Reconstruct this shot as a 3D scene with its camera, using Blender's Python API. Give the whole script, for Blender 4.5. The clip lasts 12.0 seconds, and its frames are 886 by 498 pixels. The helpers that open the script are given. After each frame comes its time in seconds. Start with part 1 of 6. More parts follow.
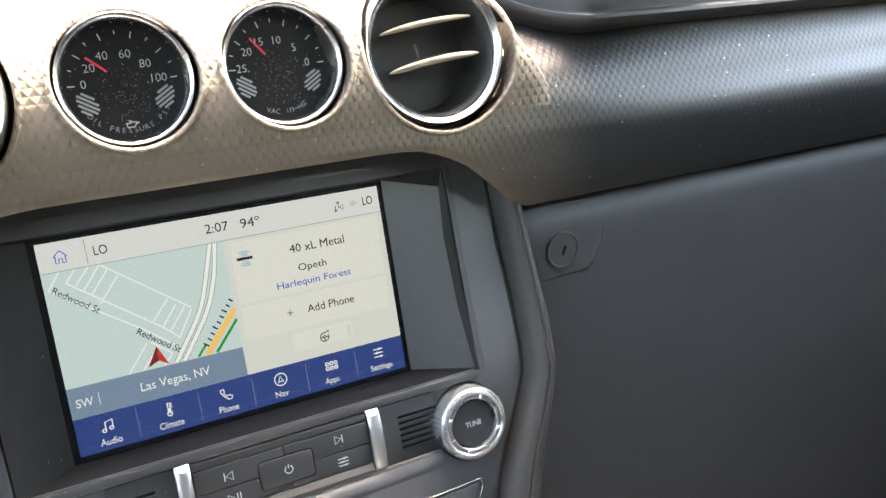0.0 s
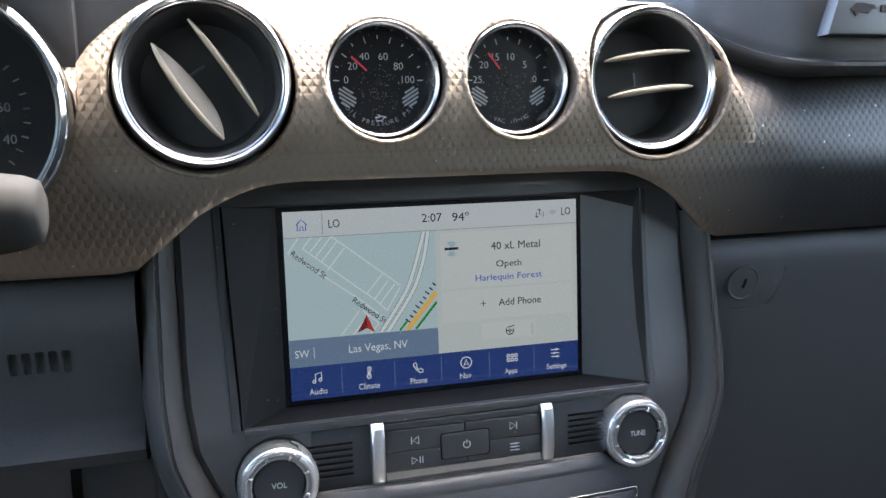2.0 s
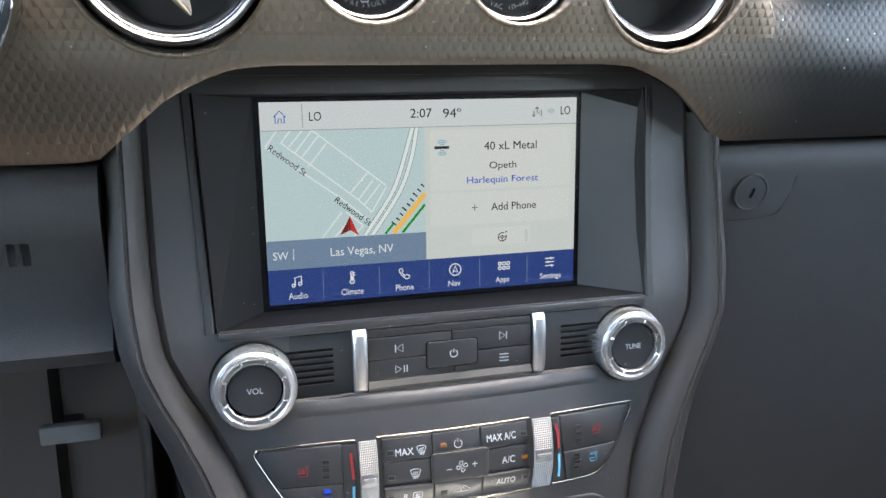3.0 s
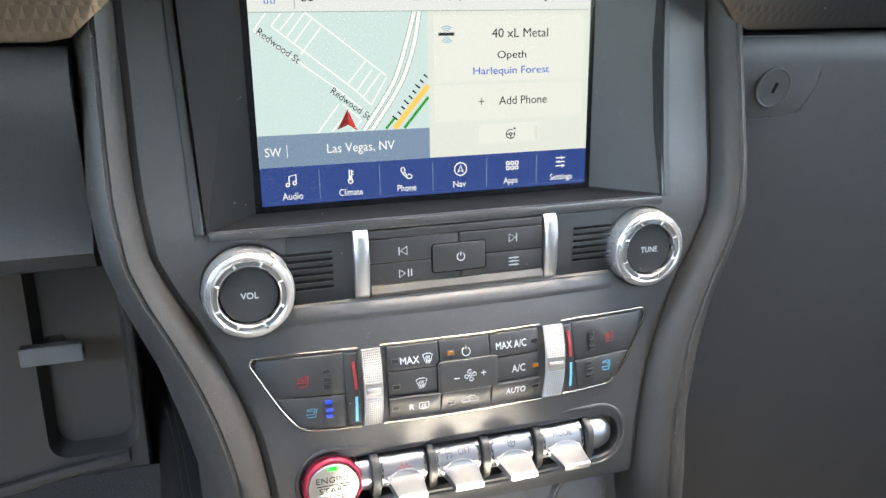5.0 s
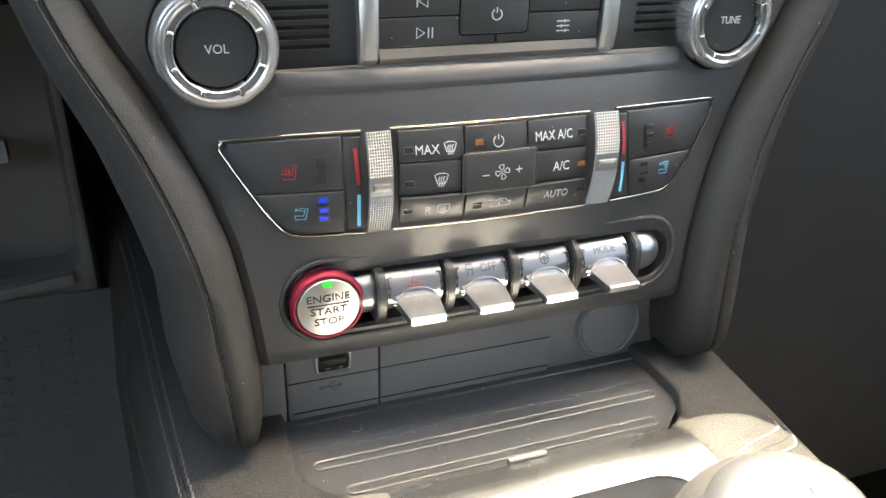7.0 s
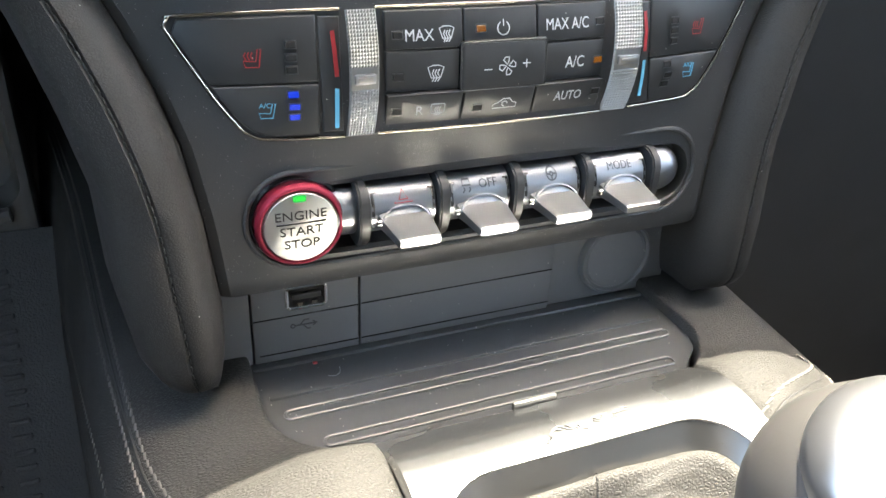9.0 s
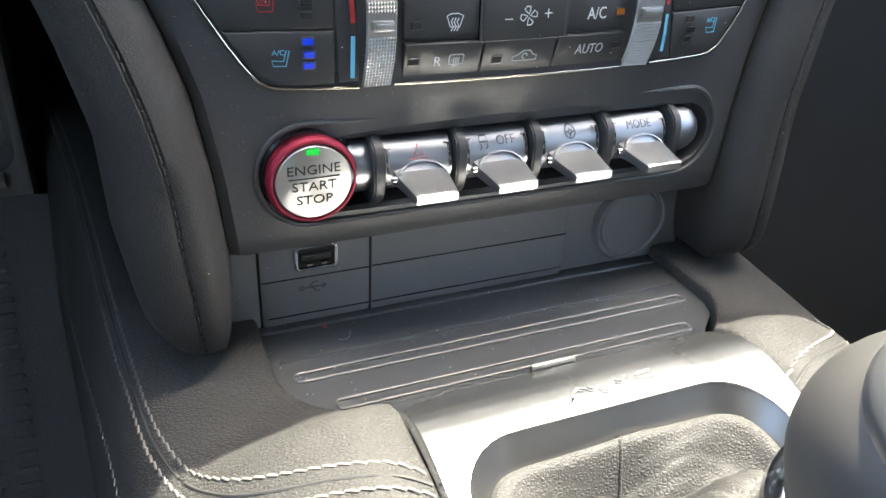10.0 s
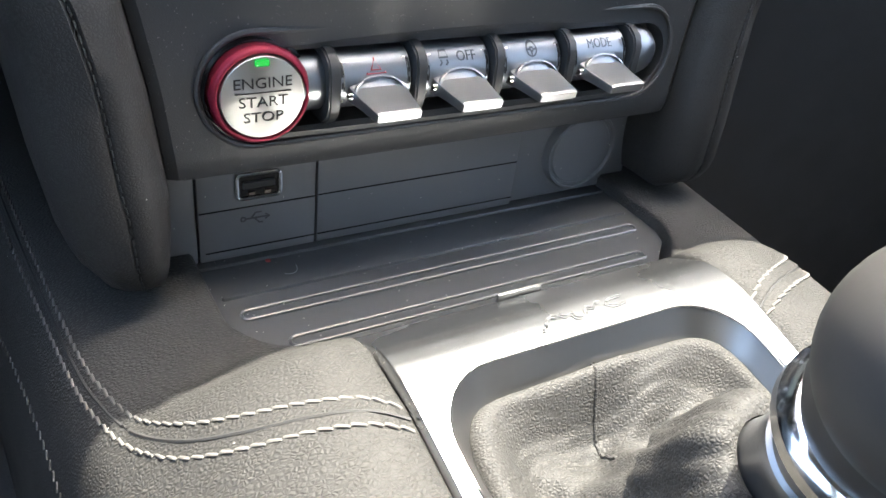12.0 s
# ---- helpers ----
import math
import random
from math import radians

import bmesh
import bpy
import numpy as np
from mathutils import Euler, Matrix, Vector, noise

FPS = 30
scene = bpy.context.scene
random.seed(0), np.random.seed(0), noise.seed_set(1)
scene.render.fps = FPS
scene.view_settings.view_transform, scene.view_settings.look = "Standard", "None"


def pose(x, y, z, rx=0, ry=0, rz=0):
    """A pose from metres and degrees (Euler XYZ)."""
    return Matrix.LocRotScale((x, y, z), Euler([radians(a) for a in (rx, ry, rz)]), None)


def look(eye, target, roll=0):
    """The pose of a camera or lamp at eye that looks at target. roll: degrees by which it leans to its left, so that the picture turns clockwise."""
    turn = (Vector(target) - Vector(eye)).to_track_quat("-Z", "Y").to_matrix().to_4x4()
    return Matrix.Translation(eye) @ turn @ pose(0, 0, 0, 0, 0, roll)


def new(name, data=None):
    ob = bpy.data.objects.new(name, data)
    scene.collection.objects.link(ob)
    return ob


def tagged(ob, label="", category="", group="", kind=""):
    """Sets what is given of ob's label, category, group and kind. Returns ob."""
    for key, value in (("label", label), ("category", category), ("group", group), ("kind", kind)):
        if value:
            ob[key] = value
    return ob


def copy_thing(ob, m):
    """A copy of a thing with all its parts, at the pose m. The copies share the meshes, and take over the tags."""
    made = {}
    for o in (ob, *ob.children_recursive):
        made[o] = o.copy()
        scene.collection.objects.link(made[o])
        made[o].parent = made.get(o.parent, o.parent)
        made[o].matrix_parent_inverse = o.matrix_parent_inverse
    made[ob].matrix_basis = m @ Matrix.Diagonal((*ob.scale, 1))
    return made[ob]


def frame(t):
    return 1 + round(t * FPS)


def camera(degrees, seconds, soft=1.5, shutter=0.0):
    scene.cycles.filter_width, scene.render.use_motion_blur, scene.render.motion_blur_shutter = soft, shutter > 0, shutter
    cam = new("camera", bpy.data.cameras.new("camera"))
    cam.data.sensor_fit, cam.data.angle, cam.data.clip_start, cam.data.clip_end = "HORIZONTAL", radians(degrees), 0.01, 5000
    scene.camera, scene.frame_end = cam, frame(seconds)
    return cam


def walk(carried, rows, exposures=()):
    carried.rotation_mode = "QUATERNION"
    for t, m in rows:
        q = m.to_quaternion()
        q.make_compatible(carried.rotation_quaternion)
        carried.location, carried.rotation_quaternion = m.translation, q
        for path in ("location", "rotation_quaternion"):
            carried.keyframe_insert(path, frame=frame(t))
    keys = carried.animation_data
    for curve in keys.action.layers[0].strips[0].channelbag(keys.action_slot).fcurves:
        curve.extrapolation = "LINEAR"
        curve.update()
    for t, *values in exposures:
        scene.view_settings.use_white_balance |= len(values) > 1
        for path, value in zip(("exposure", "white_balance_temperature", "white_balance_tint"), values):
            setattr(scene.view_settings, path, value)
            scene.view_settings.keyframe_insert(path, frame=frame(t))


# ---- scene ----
cam = camera(58.1, 12.0)
PATH = [
    (0, (-0.076, -0.42, 0.746), (0.751, 1.381, 0.474), -8.7),
    (0.5, (-0.1, -0.428, 0.756), (0.534, 1.454, 0.522), -5.6),
    (1, (-0.116, -0.435, 0.753), (0.438, 1.474, 0.531), -4.2),
    (1.5, (-0.125, -0.443, 0.753), (0.392, 1.477, 0.533), -2.5),
    (2, (-0.126, -0.44, 0.75), (0.414, 1.473, 0.533), -1.8),
    (2.5, (-0.126, -0.436, 0.746), (0.424, 1.474, 0.521), -1.4),
    (2.8, (-0.12, -0.427, 0.74), (0.422, 1.472, 0.431), -1.1),
    (3, (-0.115, -0.416, 0.732), (0.421, 1.469, 0.334), -0.7),
    (3.5, (-0.108, -0.397, 0.719), (0.427, 1.448, 0.162), -0.1),
    (3.7, (-0.107, -0.395, 0.708), (0.432, 1.45, 0.156), -0.1),
    (5.3, (-0.133, -0.387, 0.704), (0.446, 1.449, 0.164), -0.8),
    (5.5, (-0.141, -0.383, 0.696), (0.445, 1.458, 0.178), -0.8),
    (6, (-0.141, -0.335, 0.664), (0.446, 1.433, -0.064), 0.5),
    (6.1, (-0.141, -0.321, 0.655), (0.463, 1.401, -0.165), 0.8),
    (6.5, (-0.125, -0.31, 0.647), (0.496, 1.36, -0.261), 1.4),
    (6.7, (-0.125, -0.312, 0.65), (0.499, 1.361, -0.25), 1.5),
    (8.3, (-0.122, -0.281, 0.62), (0.558, 1.359, -0.301), 2.5),
    (8.5, (-0.12, -0.275, 0.613), (0.564, 1.343, -0.342), 2.6),
    (9, (-0.121, -0.276, 0.612), (0.577, 1.322, -0.367), 3.0),
    (9.5, (-0.119, -0.274, 0.61), (0.58, 1.316, -0.381), 3.0),
    (10, (-0.127, -0.27, 0.6), (0.585, 1.3, -0.414), 3.7),
    (10.5, (-0.143, -0.256, 0.578), (0.626, 1.272, -0.458), 6.0),
    (11, (-0.147, -0.244, 0.569), (0.753, 1.193, -0.49), 7.8),
    (11.5, (-0.147, -0.244, 0.569), (0.771, 1.171, -0.506), 7.6),
    (12, (-0.139, -0.253, 0.583), (0.774, 1.146, -0.516), 7.6),
]
EXPOSURES = [(0.0, 5.5, 7800, 8), (0.5, 4.46, 7350, 8), (1.0, 4.5, 7000, 8), (1.5, 4.66, 6850, 8), (2.5, 4.88, 6700, 8), (3.0, 5.32, 7150, 8), (3.5, 5.78, 7550, 7), (5.5, 5.88, 7800, 6), (6.0, 5.76, 8250, 5), (6.5, 5.22, 8350, 5), (8.5, 5.12, 7600, 4), (9.0, 4.98, 7500, 4), (9.5, 4.9, 7350, 4), (10.0, 4.74, 7000, 4), (11.0, 4.47, 6800, 4), (12.0, 4.54, 6800, 5)]
walk(cam, [(t, look(eye, target, roll)) for t, eye, target, roll in PATH], EXPOSURES)

# ---- world and light ----
world = bpy.data.worlds.new("sky")
scene.world = world
world.use_nodes = True
wn = world.node_tree
sky = wn.nodes.new("ShaderNodeTexSky")
sky.sky_type = "NISHITA"
sky.sun_disc = False
sky.dust_density = 3.0
sky.ozone_density = 0.6
sky.sun_elevation = radians(72.4)
sky.sun_rotation = radians(67.8)
wn.links.new(sky.outputs[0], wn.nodes["Background"].inputs[0])
wn.nodes["Background"].inputs[1].default_value = 0.15

sun = new("sun", bpy.data.lights.new("sun", "SUN"))
sun.data.energy = 1.45
sun.data.angle = radians(0.5)
sun.data.color = (1.0, 0.965, 0.91)
sun.matrix_world = look((0.28, 0.114, 0.95), (0, 0, 0))
STOPS = 4.75

# ---- helpers ----
LERP = np.interp


def node_mat(name):
    m = bpy.data.materials.new(name)
    m.use_nodes = True
    nt = m.node_tree
    return m, nt, nt.nodes["Principled BSDF"]


def add(nt, kind, **props):
    n = nt.nodes.new(kind)
    for k, v in props.items():
        if k == "operation":
            n.operation = v
        elif k == "data_type":
            n.data_type = v
        elif k == "feature":
            n.feature = v
        else:
            n.inputs[k].default_value = v
    return n


def surface(name, colour, rough, metal=0.0, grain=900.0, relief=0.15, depth=0.0004, blotch=0.12, kind="noise", dust=0.0, spec=0.5, spread=0.12, crease=0.2, speck=560.0, swellness=0.45):
    """A material with fine relief, two scales of variation and, where asked for, pale specks of dust."""
    m, nt, b = node_mat(name)
    co = nt.nodes.new("ShaderNodeTexCoord")
    big = add(nt, "ShaderNodeTexNoise", Scale=23.0, Detail=4.0)
    fine = add(nt, "ShaderNodeTexNoise", Scale=grain * 0.5, Detail=3.0)
    nt.links.new(co.outputs["Object"], big.inputs["Vector"])
    nt.links.new(co.outputs["Object"], fine.inputs["Vector"])
    mixc = add(nt, "ShaderNodeMix", data_type="RGBA")
    lo = [max(0.0, c * (1 - blotch)) for c in colour]
    hi = [min(1.0, c * (1 + blotch)) for c in colour]
    mixc.inputs["A"].default_value = (*lo, 1)
    mixc.inputs["B"].default_value = (*hi, 1)
    both = add(nt, "ShaderNodeMath", operation="MULTIPLY_ADD")
    both.inputs[1].default_value = 0.5
    nt.links.new(fine.outputs["Fac"], both.inputs[0])
    half = add(nt, "ShaderNodeMath", operation="MULTIPLY")
    half.inputs[1].default_value = 0.5
    nt.links.new(big.outputs["Fac"], half.inputs[0])
    nt.links.new(half.outputs[0], both.inputs[2])
    nt.links.new(both.outputs[0], mixc.inputs["Factor"])
    out = mixc.outputs["Result"]
    rr = add(nt, "ShaderNodeMapRange")
    rr.inputs["To Min"].default_value = max(0.02, rough - spread)
    rr.inputs["To Max"].default_value = min(1.0, rough + spread)
    nt.links.new(big.outputs["Fac"], rr.inputs["Value"])
    rough_out = rr.outputs[0]
    if dust > 0:
        sp = add(nt, "ShaderNodeTexVoronoi", Scale=speck)
        nt.links.new(co.outputs["Object"], sp.inputs["Vector"])
        near = add(nt, "ShaderNodeMath", operation="LESS_THAN")
        nt.links.new(sp.outputs["Distance"], near.inputs[0])
        near.inputs[1].default_value = 0.13
        pick = add(nt, "ShaderNodeMath", operation="GREATER_THAN")
        sep = nt.nodes.new("ShaderNodeSeparateColor")
        nt.links.new(sp.outputs["Color"], sep.inputs[0])
        nt.links.new(sep.outputs[0], pick.inputs[0])
        pick.inputs[1].default_value = 1.0 - dust
        both2 = add(nt, "ShaderNodeMath", operation="MULTIPLY")
        nt.links.new(near.outputs[0], both2.inputs[0])
        nt.links.new(pick.outputs[0], both2.inputs[1])
        mixd = add(nt, "ShaderNodeMix", data_type="RGBA")
        nt.links.new(both2.outputs[0], mixd.inputs["Factor"])
        nt.links.new(out, mixd.inputs["A"])
        mixd.inputs["B"].default_value = (0.42, 0.40, 0.37, 1)
        out = mixd.outputs["Result"]
        mr = add(nt, "ShaderNodeMath", operation="MAXIMUM")
        nt.links.new(rough_out, mr.inputs[0])
        nt.links.new(both2.outputs[0], mr.inputs[1])
        rough_out = mr.outputs[0]
    nt.links.new(out, b.inputs["Base Color"])
    nt.links.new(rough_out, b.inputs["Roughness"])
    b.inputs["Metallic"].default_value = metal
    b.inputs["Specular IOR Level"].default_value = spec
    if relief > 0:
        bump = add(nt, "ShaderNodeBump", Strength=relief, Distance=depth)
        if kind == "leather":
            warp = add(nt, "ShaderNodeTexNoise", Scale=grain * 0.35, Detail=2.0)
            nt.links.new(co.outputs["Object"], warp.inputs["Vector"])
            wv = add(nt, "ShaderNodeMix", data_type="RGBA")
            wv.blend_type = "LINEAR_LIGHT"
            wv.inputs["Factor"].default_value = 0.0009 * 600.0 / grain
            pull = add(nt, "ShaderNodeMapping")
            pull.inputs["Scale"].default_value = (0.8, 1.15, 1.0)
            pull.inputs["Rotation"].default_value = (0, 0, 0.6)
            nt.links.new(co.outputs["Object"], pull.inputs["Vector"])
            nt.links.new(pull.outputs[0], wv.inputs["A"])
            nt.links.new(warp.outputs["Color"], wv.inputs["B"])
            cells = add(nt, "ShaderNodeTexVoronoi", Scale=grain, feature="DISTANCE_TO_EDGE")
            nt.links.new(wv.outputs["Result"], cells.inputs["Vector"])
            ramp = add(nt, "ShaderNodeMapRange")
            ramp.interpolation_type = "SMOOTHSTEP"
            patchy = add(nt, "ShaderNodeTexNoise", Scale=grain * 0.22, Detail=2.0)
            nt.links.new(pull.outputs[0], patchy.inputs["Vector"])
            width = add(nt, "ShaderNodeMapRange")
            width.inputs["From Min"].default_value, width.inputs["From Max"].default_value = 0.30, 0.70
            width.inputs["To Min"].default_value, width.inputs["To Max"].default_value = crease * 0.7, crease * 1.3
            nt.links.new(patchy.outputs["Fac"], width.inputs["Value"])
            nt.links.new(width.outputs[0], ramp.inputs["From Max"])
            nt.links.new(cells.outputs["Distance"], ramp.inputs["Value"])
            swell = add(nt, "ShaderNodeTexNoise", Scale=grain * 0.16, Detail=3.0)
            nt.links.new(pull.outputs[0], swell.inputs["Vector"])
            tall = add(nt, "ShaderNodeMath", operation="MULTIPLY_ADD")
            nt.links.new(swell.outputs["Fac"], tall.inputs[0])
            tall.inputs[1].default_value = swellness
            nt.links.new(ramp.outputs[0], tall.inputs[2])
            nt.links.new(tall.outputs[0], bump.inputs["Height"])
            # darkens the base colour along the creases, as their shade would
            crease_shade = add(nt, "ShaderNodeMix", data_type="RGBA")
            crease_shade.inputs["A"].default_value = (*[c * 0.55 for c in colour], 1)
            soft = add(nt, "ShaderNodeMapRange")
            soft.inputs["From Max"].default_value = 0.08
            nt.links.new(cells.outputs["Distance"], soft.inputs["Value"])
            nt.links.new(soft.outputs[0], crease_shade.inputs["Factor"])
            nt.links.new(out, crease_shade.inputs["B"])
            nt.links.new(crease_shade.outputs["Result"], b.inputs["Base Color"])
        else:
            gr = add(nt, "ShaderNodeTexNoise", Scale=grain, Detail=2.0)
            nt.links.new(co.outputs["Object"], gr.inputs["Vector"])
            nt.links.new(gr.outputs["Fac"], bump.inputs["Height"])
        nt.links.new(bump.outputs[0], b.inputs["Normal"])
    return m


def brushed(name, colour, rough, stretch=(6.0, 900.0, 900.0), relief=0.08):
    """Metal with fine straight brushing."""
    m, nt, b = node_mat(name)
    co = nt.nodes.new("ShaderNodeTexCoord")
    mp = add(nt, "ShaderNodeMapping")
    mp.inputs["Scale"].default_value = stretch
    nt.links.new(co.outputs["Object"], mp.inputs["Vector"])
    no = add(nt, "ShaderNodeTexNoise", Scale=1.0, Detail=4.0)
    nt.links.new(mp.outputs[0], no.inputs["Vector"])
    rr = add(nt, "ShaderNodeMapRange")
    rr.inputs["To Min"].default_value = max(0.03, rough - 0.1)
    rr.inputs["To Max"].default_value = rough + 0.1
    nt.links.new(no.outputs["Fac"], rr.inputs["Value"])
    nt.links.new(rr.outputs[0], b.inputs["Roughness"])
    b.inputs["Base Color"].default_value = (*colour, 1)
    b.inputs["Metallic"].default_value = 1.0
    bump = add(nt, "ShaderNodeBump", Strength=relief, Distance=0.00002)
    nt.links.new(no.outputs["Fac"], bump.inputs["Height"])
    nt.links.new(bump.outputs[0], b.inputs["Normal"])
    return m


def engine_turned(name, tone=(0.150, 0.121, 0.096), passenger=None, emboss=1.0, rough=0.60):
    """Toned metal film with small pyramid embossing in offset rows; a darker passenger tone can stand in for shade."""
    m, nt, b = node_mat(name)
    co = nt.nodes.new("ShaderNodeTexCoord")
    sp = nt.nodes.new("ShaderNodeSeparateXYZ")
    nt.links.new(co.outputs["Object"], sp.inputs[0])

    def op(kind, a, c=None):
        n = nt.nodes.new("ShaderNodeMath")
        n.operation = kind
        for i, v in enumerate((a, c)):
            if v is None:
                continue
            if isinstance(v, (int, float)):
                n.inputs[i].default_value = v
            else:
                nt.links.new(v, n.inputs[i])
        return n.outputs[0]

    u = op("DIVIDE", sp.outputs["X"], 0.0050)
    v = op("DIVIDE", op("SUBTRACT", sp.outputs["Z"], op("MULTIPLY", sp.outputs["Y"], -0.5)), 0.0037)
    row = op("FLOOR", v)
    shift = op("MULTIPLY", op("MODULO", row, 2.0), 0.5)
    fu = op("SUBTRACT", op("FRACT", op("ADD", u, shift)), 0.5)
    fv = op("FRACT", v)
    wing = op("MAXIMUM", op("SUBTRACT", op("MULTIPLY", op("ABSOLUTE", fu), 2.0), fv), 0.0)
    slant = op("ADD", op("ADD", op("MULTIPLY", wing, -0.55), op("MULTIPLY", fv, -0.45)), op("MULTIPLY", fu, 0.25))
    no = add(nt, "ShaderNodeTexNoise", Scale=700.0, Detail=3.0)
    nt.links.new(co.outputs["Object"], no.inputs["Vector"])
    h = op("ADD", slant, op("MULTIPLY", no.outputs["Fac"], 0.03))
    bump = add(nt, "ShaderNodeBump", Strength=emboss, Distance=0.0015)
    nt.links.new(h, bump.inputs["Height"])
    nt.links.new(bump.outputs[0], b.inputs["Normal"])
    sheen = add(nt, "ShaderNodeMapRange")
    sheen.inputs["To Min"].default_value = rough - 0.07
    sheen.inputs["To Max"].default_value = rough + 0.07
    nt.links.new(no.outputs["Fac"], sheen.inputs["Value"])
    nt.links.new(sheen.outputs[0], b.inputs["Roughness"])
    # dust specks
    vo = add(nt, "ShaderNodeTexVoronoi", Scale=330.0)
    nt.links.new(co.outputs["Object"], vo.inputs["Vector"])
    se = nt.nodes.new("ShaderNodeSeparateColor")
    nt.links.new(vo.outputs["Color"], se.inputs[0])
    speck = op("MULTIPLY", op("LESS_THAN", vo.outputs["Distance"], 0.14), op("GREATER_THAN", se.outputs[0], 0.95))
    mx = add(nt, "ShaderNodeMix", data_type="RGBA")
    mx.inputs["A"].default_value = (*tone, 1)
    # shade on the passenger end, put into the film's base colour
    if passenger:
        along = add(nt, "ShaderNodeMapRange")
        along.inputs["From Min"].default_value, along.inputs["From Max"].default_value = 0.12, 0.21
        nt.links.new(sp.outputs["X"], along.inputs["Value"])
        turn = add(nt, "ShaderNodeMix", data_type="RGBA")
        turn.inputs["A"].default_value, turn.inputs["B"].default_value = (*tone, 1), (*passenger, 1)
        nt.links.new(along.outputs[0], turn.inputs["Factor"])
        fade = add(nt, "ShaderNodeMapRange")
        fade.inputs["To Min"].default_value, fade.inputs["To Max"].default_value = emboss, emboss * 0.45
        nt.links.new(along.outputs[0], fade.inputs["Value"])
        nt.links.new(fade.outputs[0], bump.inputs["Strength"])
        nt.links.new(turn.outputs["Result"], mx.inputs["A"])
    mx.inputs["B"].default_value = (0.34, 0.33, 0.31, 1)
    nt.links.new(speck, mx.inputs["Factor"])
    nt.links.new(mx.outputs["Result"], b.inputs["Base Color"])
    b.inputs["Metallic"].default_value = 0.9
    return m


def glow(name, colour, strength=1.0, gloss=0.12):
    m, nt, b = node_mat(name)
    b.inputs["Base Color"].default_value = (0.01, 0.01, 0.012, 1)
    b.inputs["Roughness"].default_value = gloss
    b.inputs["Emission Color"].default_value = (*colour, 1)
    b.inputs["Emission Strength"].default_value = strength
    return m


def srgb(r, g, b):
    return tuple(((c / 255 + 0.055) / 1.055) ** 2.4 if c > 10 else c / 3294.6 for c in (r, g, b))


def mesh_of(name, bm, material, smooth=35):
    me = bpy.data.meshes.new(name)
    bmesh.ops.recalc_face_normals(bm, faces=bm.faces)
    bm.to_mesh(me)
    bm.free()
    me.materials.append(material)
    if smooth:
        me.shade_smooth()
        me.set_sharp_from_angle(angle=radians(smooth))
    return me


def part(name, bm, material, parent, label="", smooth=35):
    ob = new(name, mesh_of(name, bm, material, smooth))
    ob.parent = parent
    if label:
        tagged(ob, label=label)
    return ob


def thing(name, label, category, group="", kind="", at=(0, 0, 0)):
    ob = new(name)
    ob.location = at
    ob.empty_display_size = 0.02
    return tagged(ob, label, category, group, kind)


def bm_box(x0, x1, y0, y1, z0, z1, bevel=0.0, segs=2):
    bm = bmesh.new()
    bmesh.ops.create_cube(bm, size=1.0)
    for v in bm.verts:
        v.co = Vector(((x0 + x1) / 2 + v.co.x * (x1 - x0), (y0 + y1) / 2 + v.co.y * (y1 - y0), (z0 + z1) / 2 + v.co.z * (z1 - z0)))
    if bevel:
        bmesh.ops.bevel(bm, geom=bm.edges[:], offset=bevel, segments=segs, affect="EDGES", profile=0.5)
    return bm


def bm_join(*parts):
    out = bmesh.new()
    for p in parts:
        me = bpy.data.meshes.new("tmp")
        p.to_mesh(me)
        p.free()
        out.from_mesh(me)
        bpy.data.meshes.remove(me)
    return out


def bm_move(bm, m):
    bm.transform(m)
    return bm


def lathe(profile, segs=64, centre=(0, 0, 0), axis="y", closed=True):
    """Turns (radius, along) pairs round an axis that points to -y (or up for z, or +x)."""
    bm = bmesh.new()
    rings = []
    for r, a in profile:
        ring = []
        for i in range(segs):
            t = 2 * math.pi * i / segs
            c, s = r * math.cos(t), r * math.sin(t)
            p = {"y": (c, -a, s), "z": (c, s, a), "x": (a, c, s)}[axis]
            ring.append(bm.verts.new(Vector(p) + Vector(centre)))
        rings.append(ring)
    for a, b in zip(rings, rings[1:]):
        for i in range(segs):
            j = (i + 1) % segs
            bm.faces.new((a[i], a[j], b[j], b[i]))
    if closed:
        for ring in (rings[0], rings[-1]):
            if (ring[0].co - ring[segs // 2].co).length > 1e-6:
                bm.faces.new(ring)
    bmesh.ops.remove_doubles(bm, verts=bm.verts, dist=1e-7)
    return bm


def loft(sections, cap=True, ring=True):
    """Skins a list of equally long point rows."""
    bm = bmesh.new()
    rows = [[bm.verts.new(p) for p in s] for s in sections]
    n = len(rows[0])
    for a, b in zip(rows, rows[1:]):
        for i in range(n if ring else n - 1):
            j = (i + 1) % n
            bm.faces.new((a[i], a[j], b[j], b[i]))
    if cap and ring:
        bm.faces.new(rows[0])
        bm.faces.new(rows[-1])
    return bm


def tube(points, r, segs=8, closed=False, flat=1.0):
    """A round wire along points."""
    pts = [Vector(p) for p in points]
    n = len(pts)
    secs = []
    for i, p in enumerate(pts):
        a = pts[(i - 1) % n] if (closed or i) else p
        b = pts[(i + 1) % n] if (closed or i < n - 1) else p
        d = (b - a).normalized()
        up = Vector((0, -1, 0)) if abs(d.y) < 0.9 else Vector((0, 0, 1))
        s = d.cross(up).normalized()
        u = s.cross(d)
        secs.append([p + (s * math.cos(t) + u * flat * math.sin(t)) * r for t in (2 * math.pi * k / segs for k in range(segs))])
    if closed:
        secs.append(secs[0])
        bm = loft(secs, cap=False)
        bmesh.ops.remove_doubles(bm, verts=bm.verts, dist=1e-7)
        return bm
    return loft(secs)


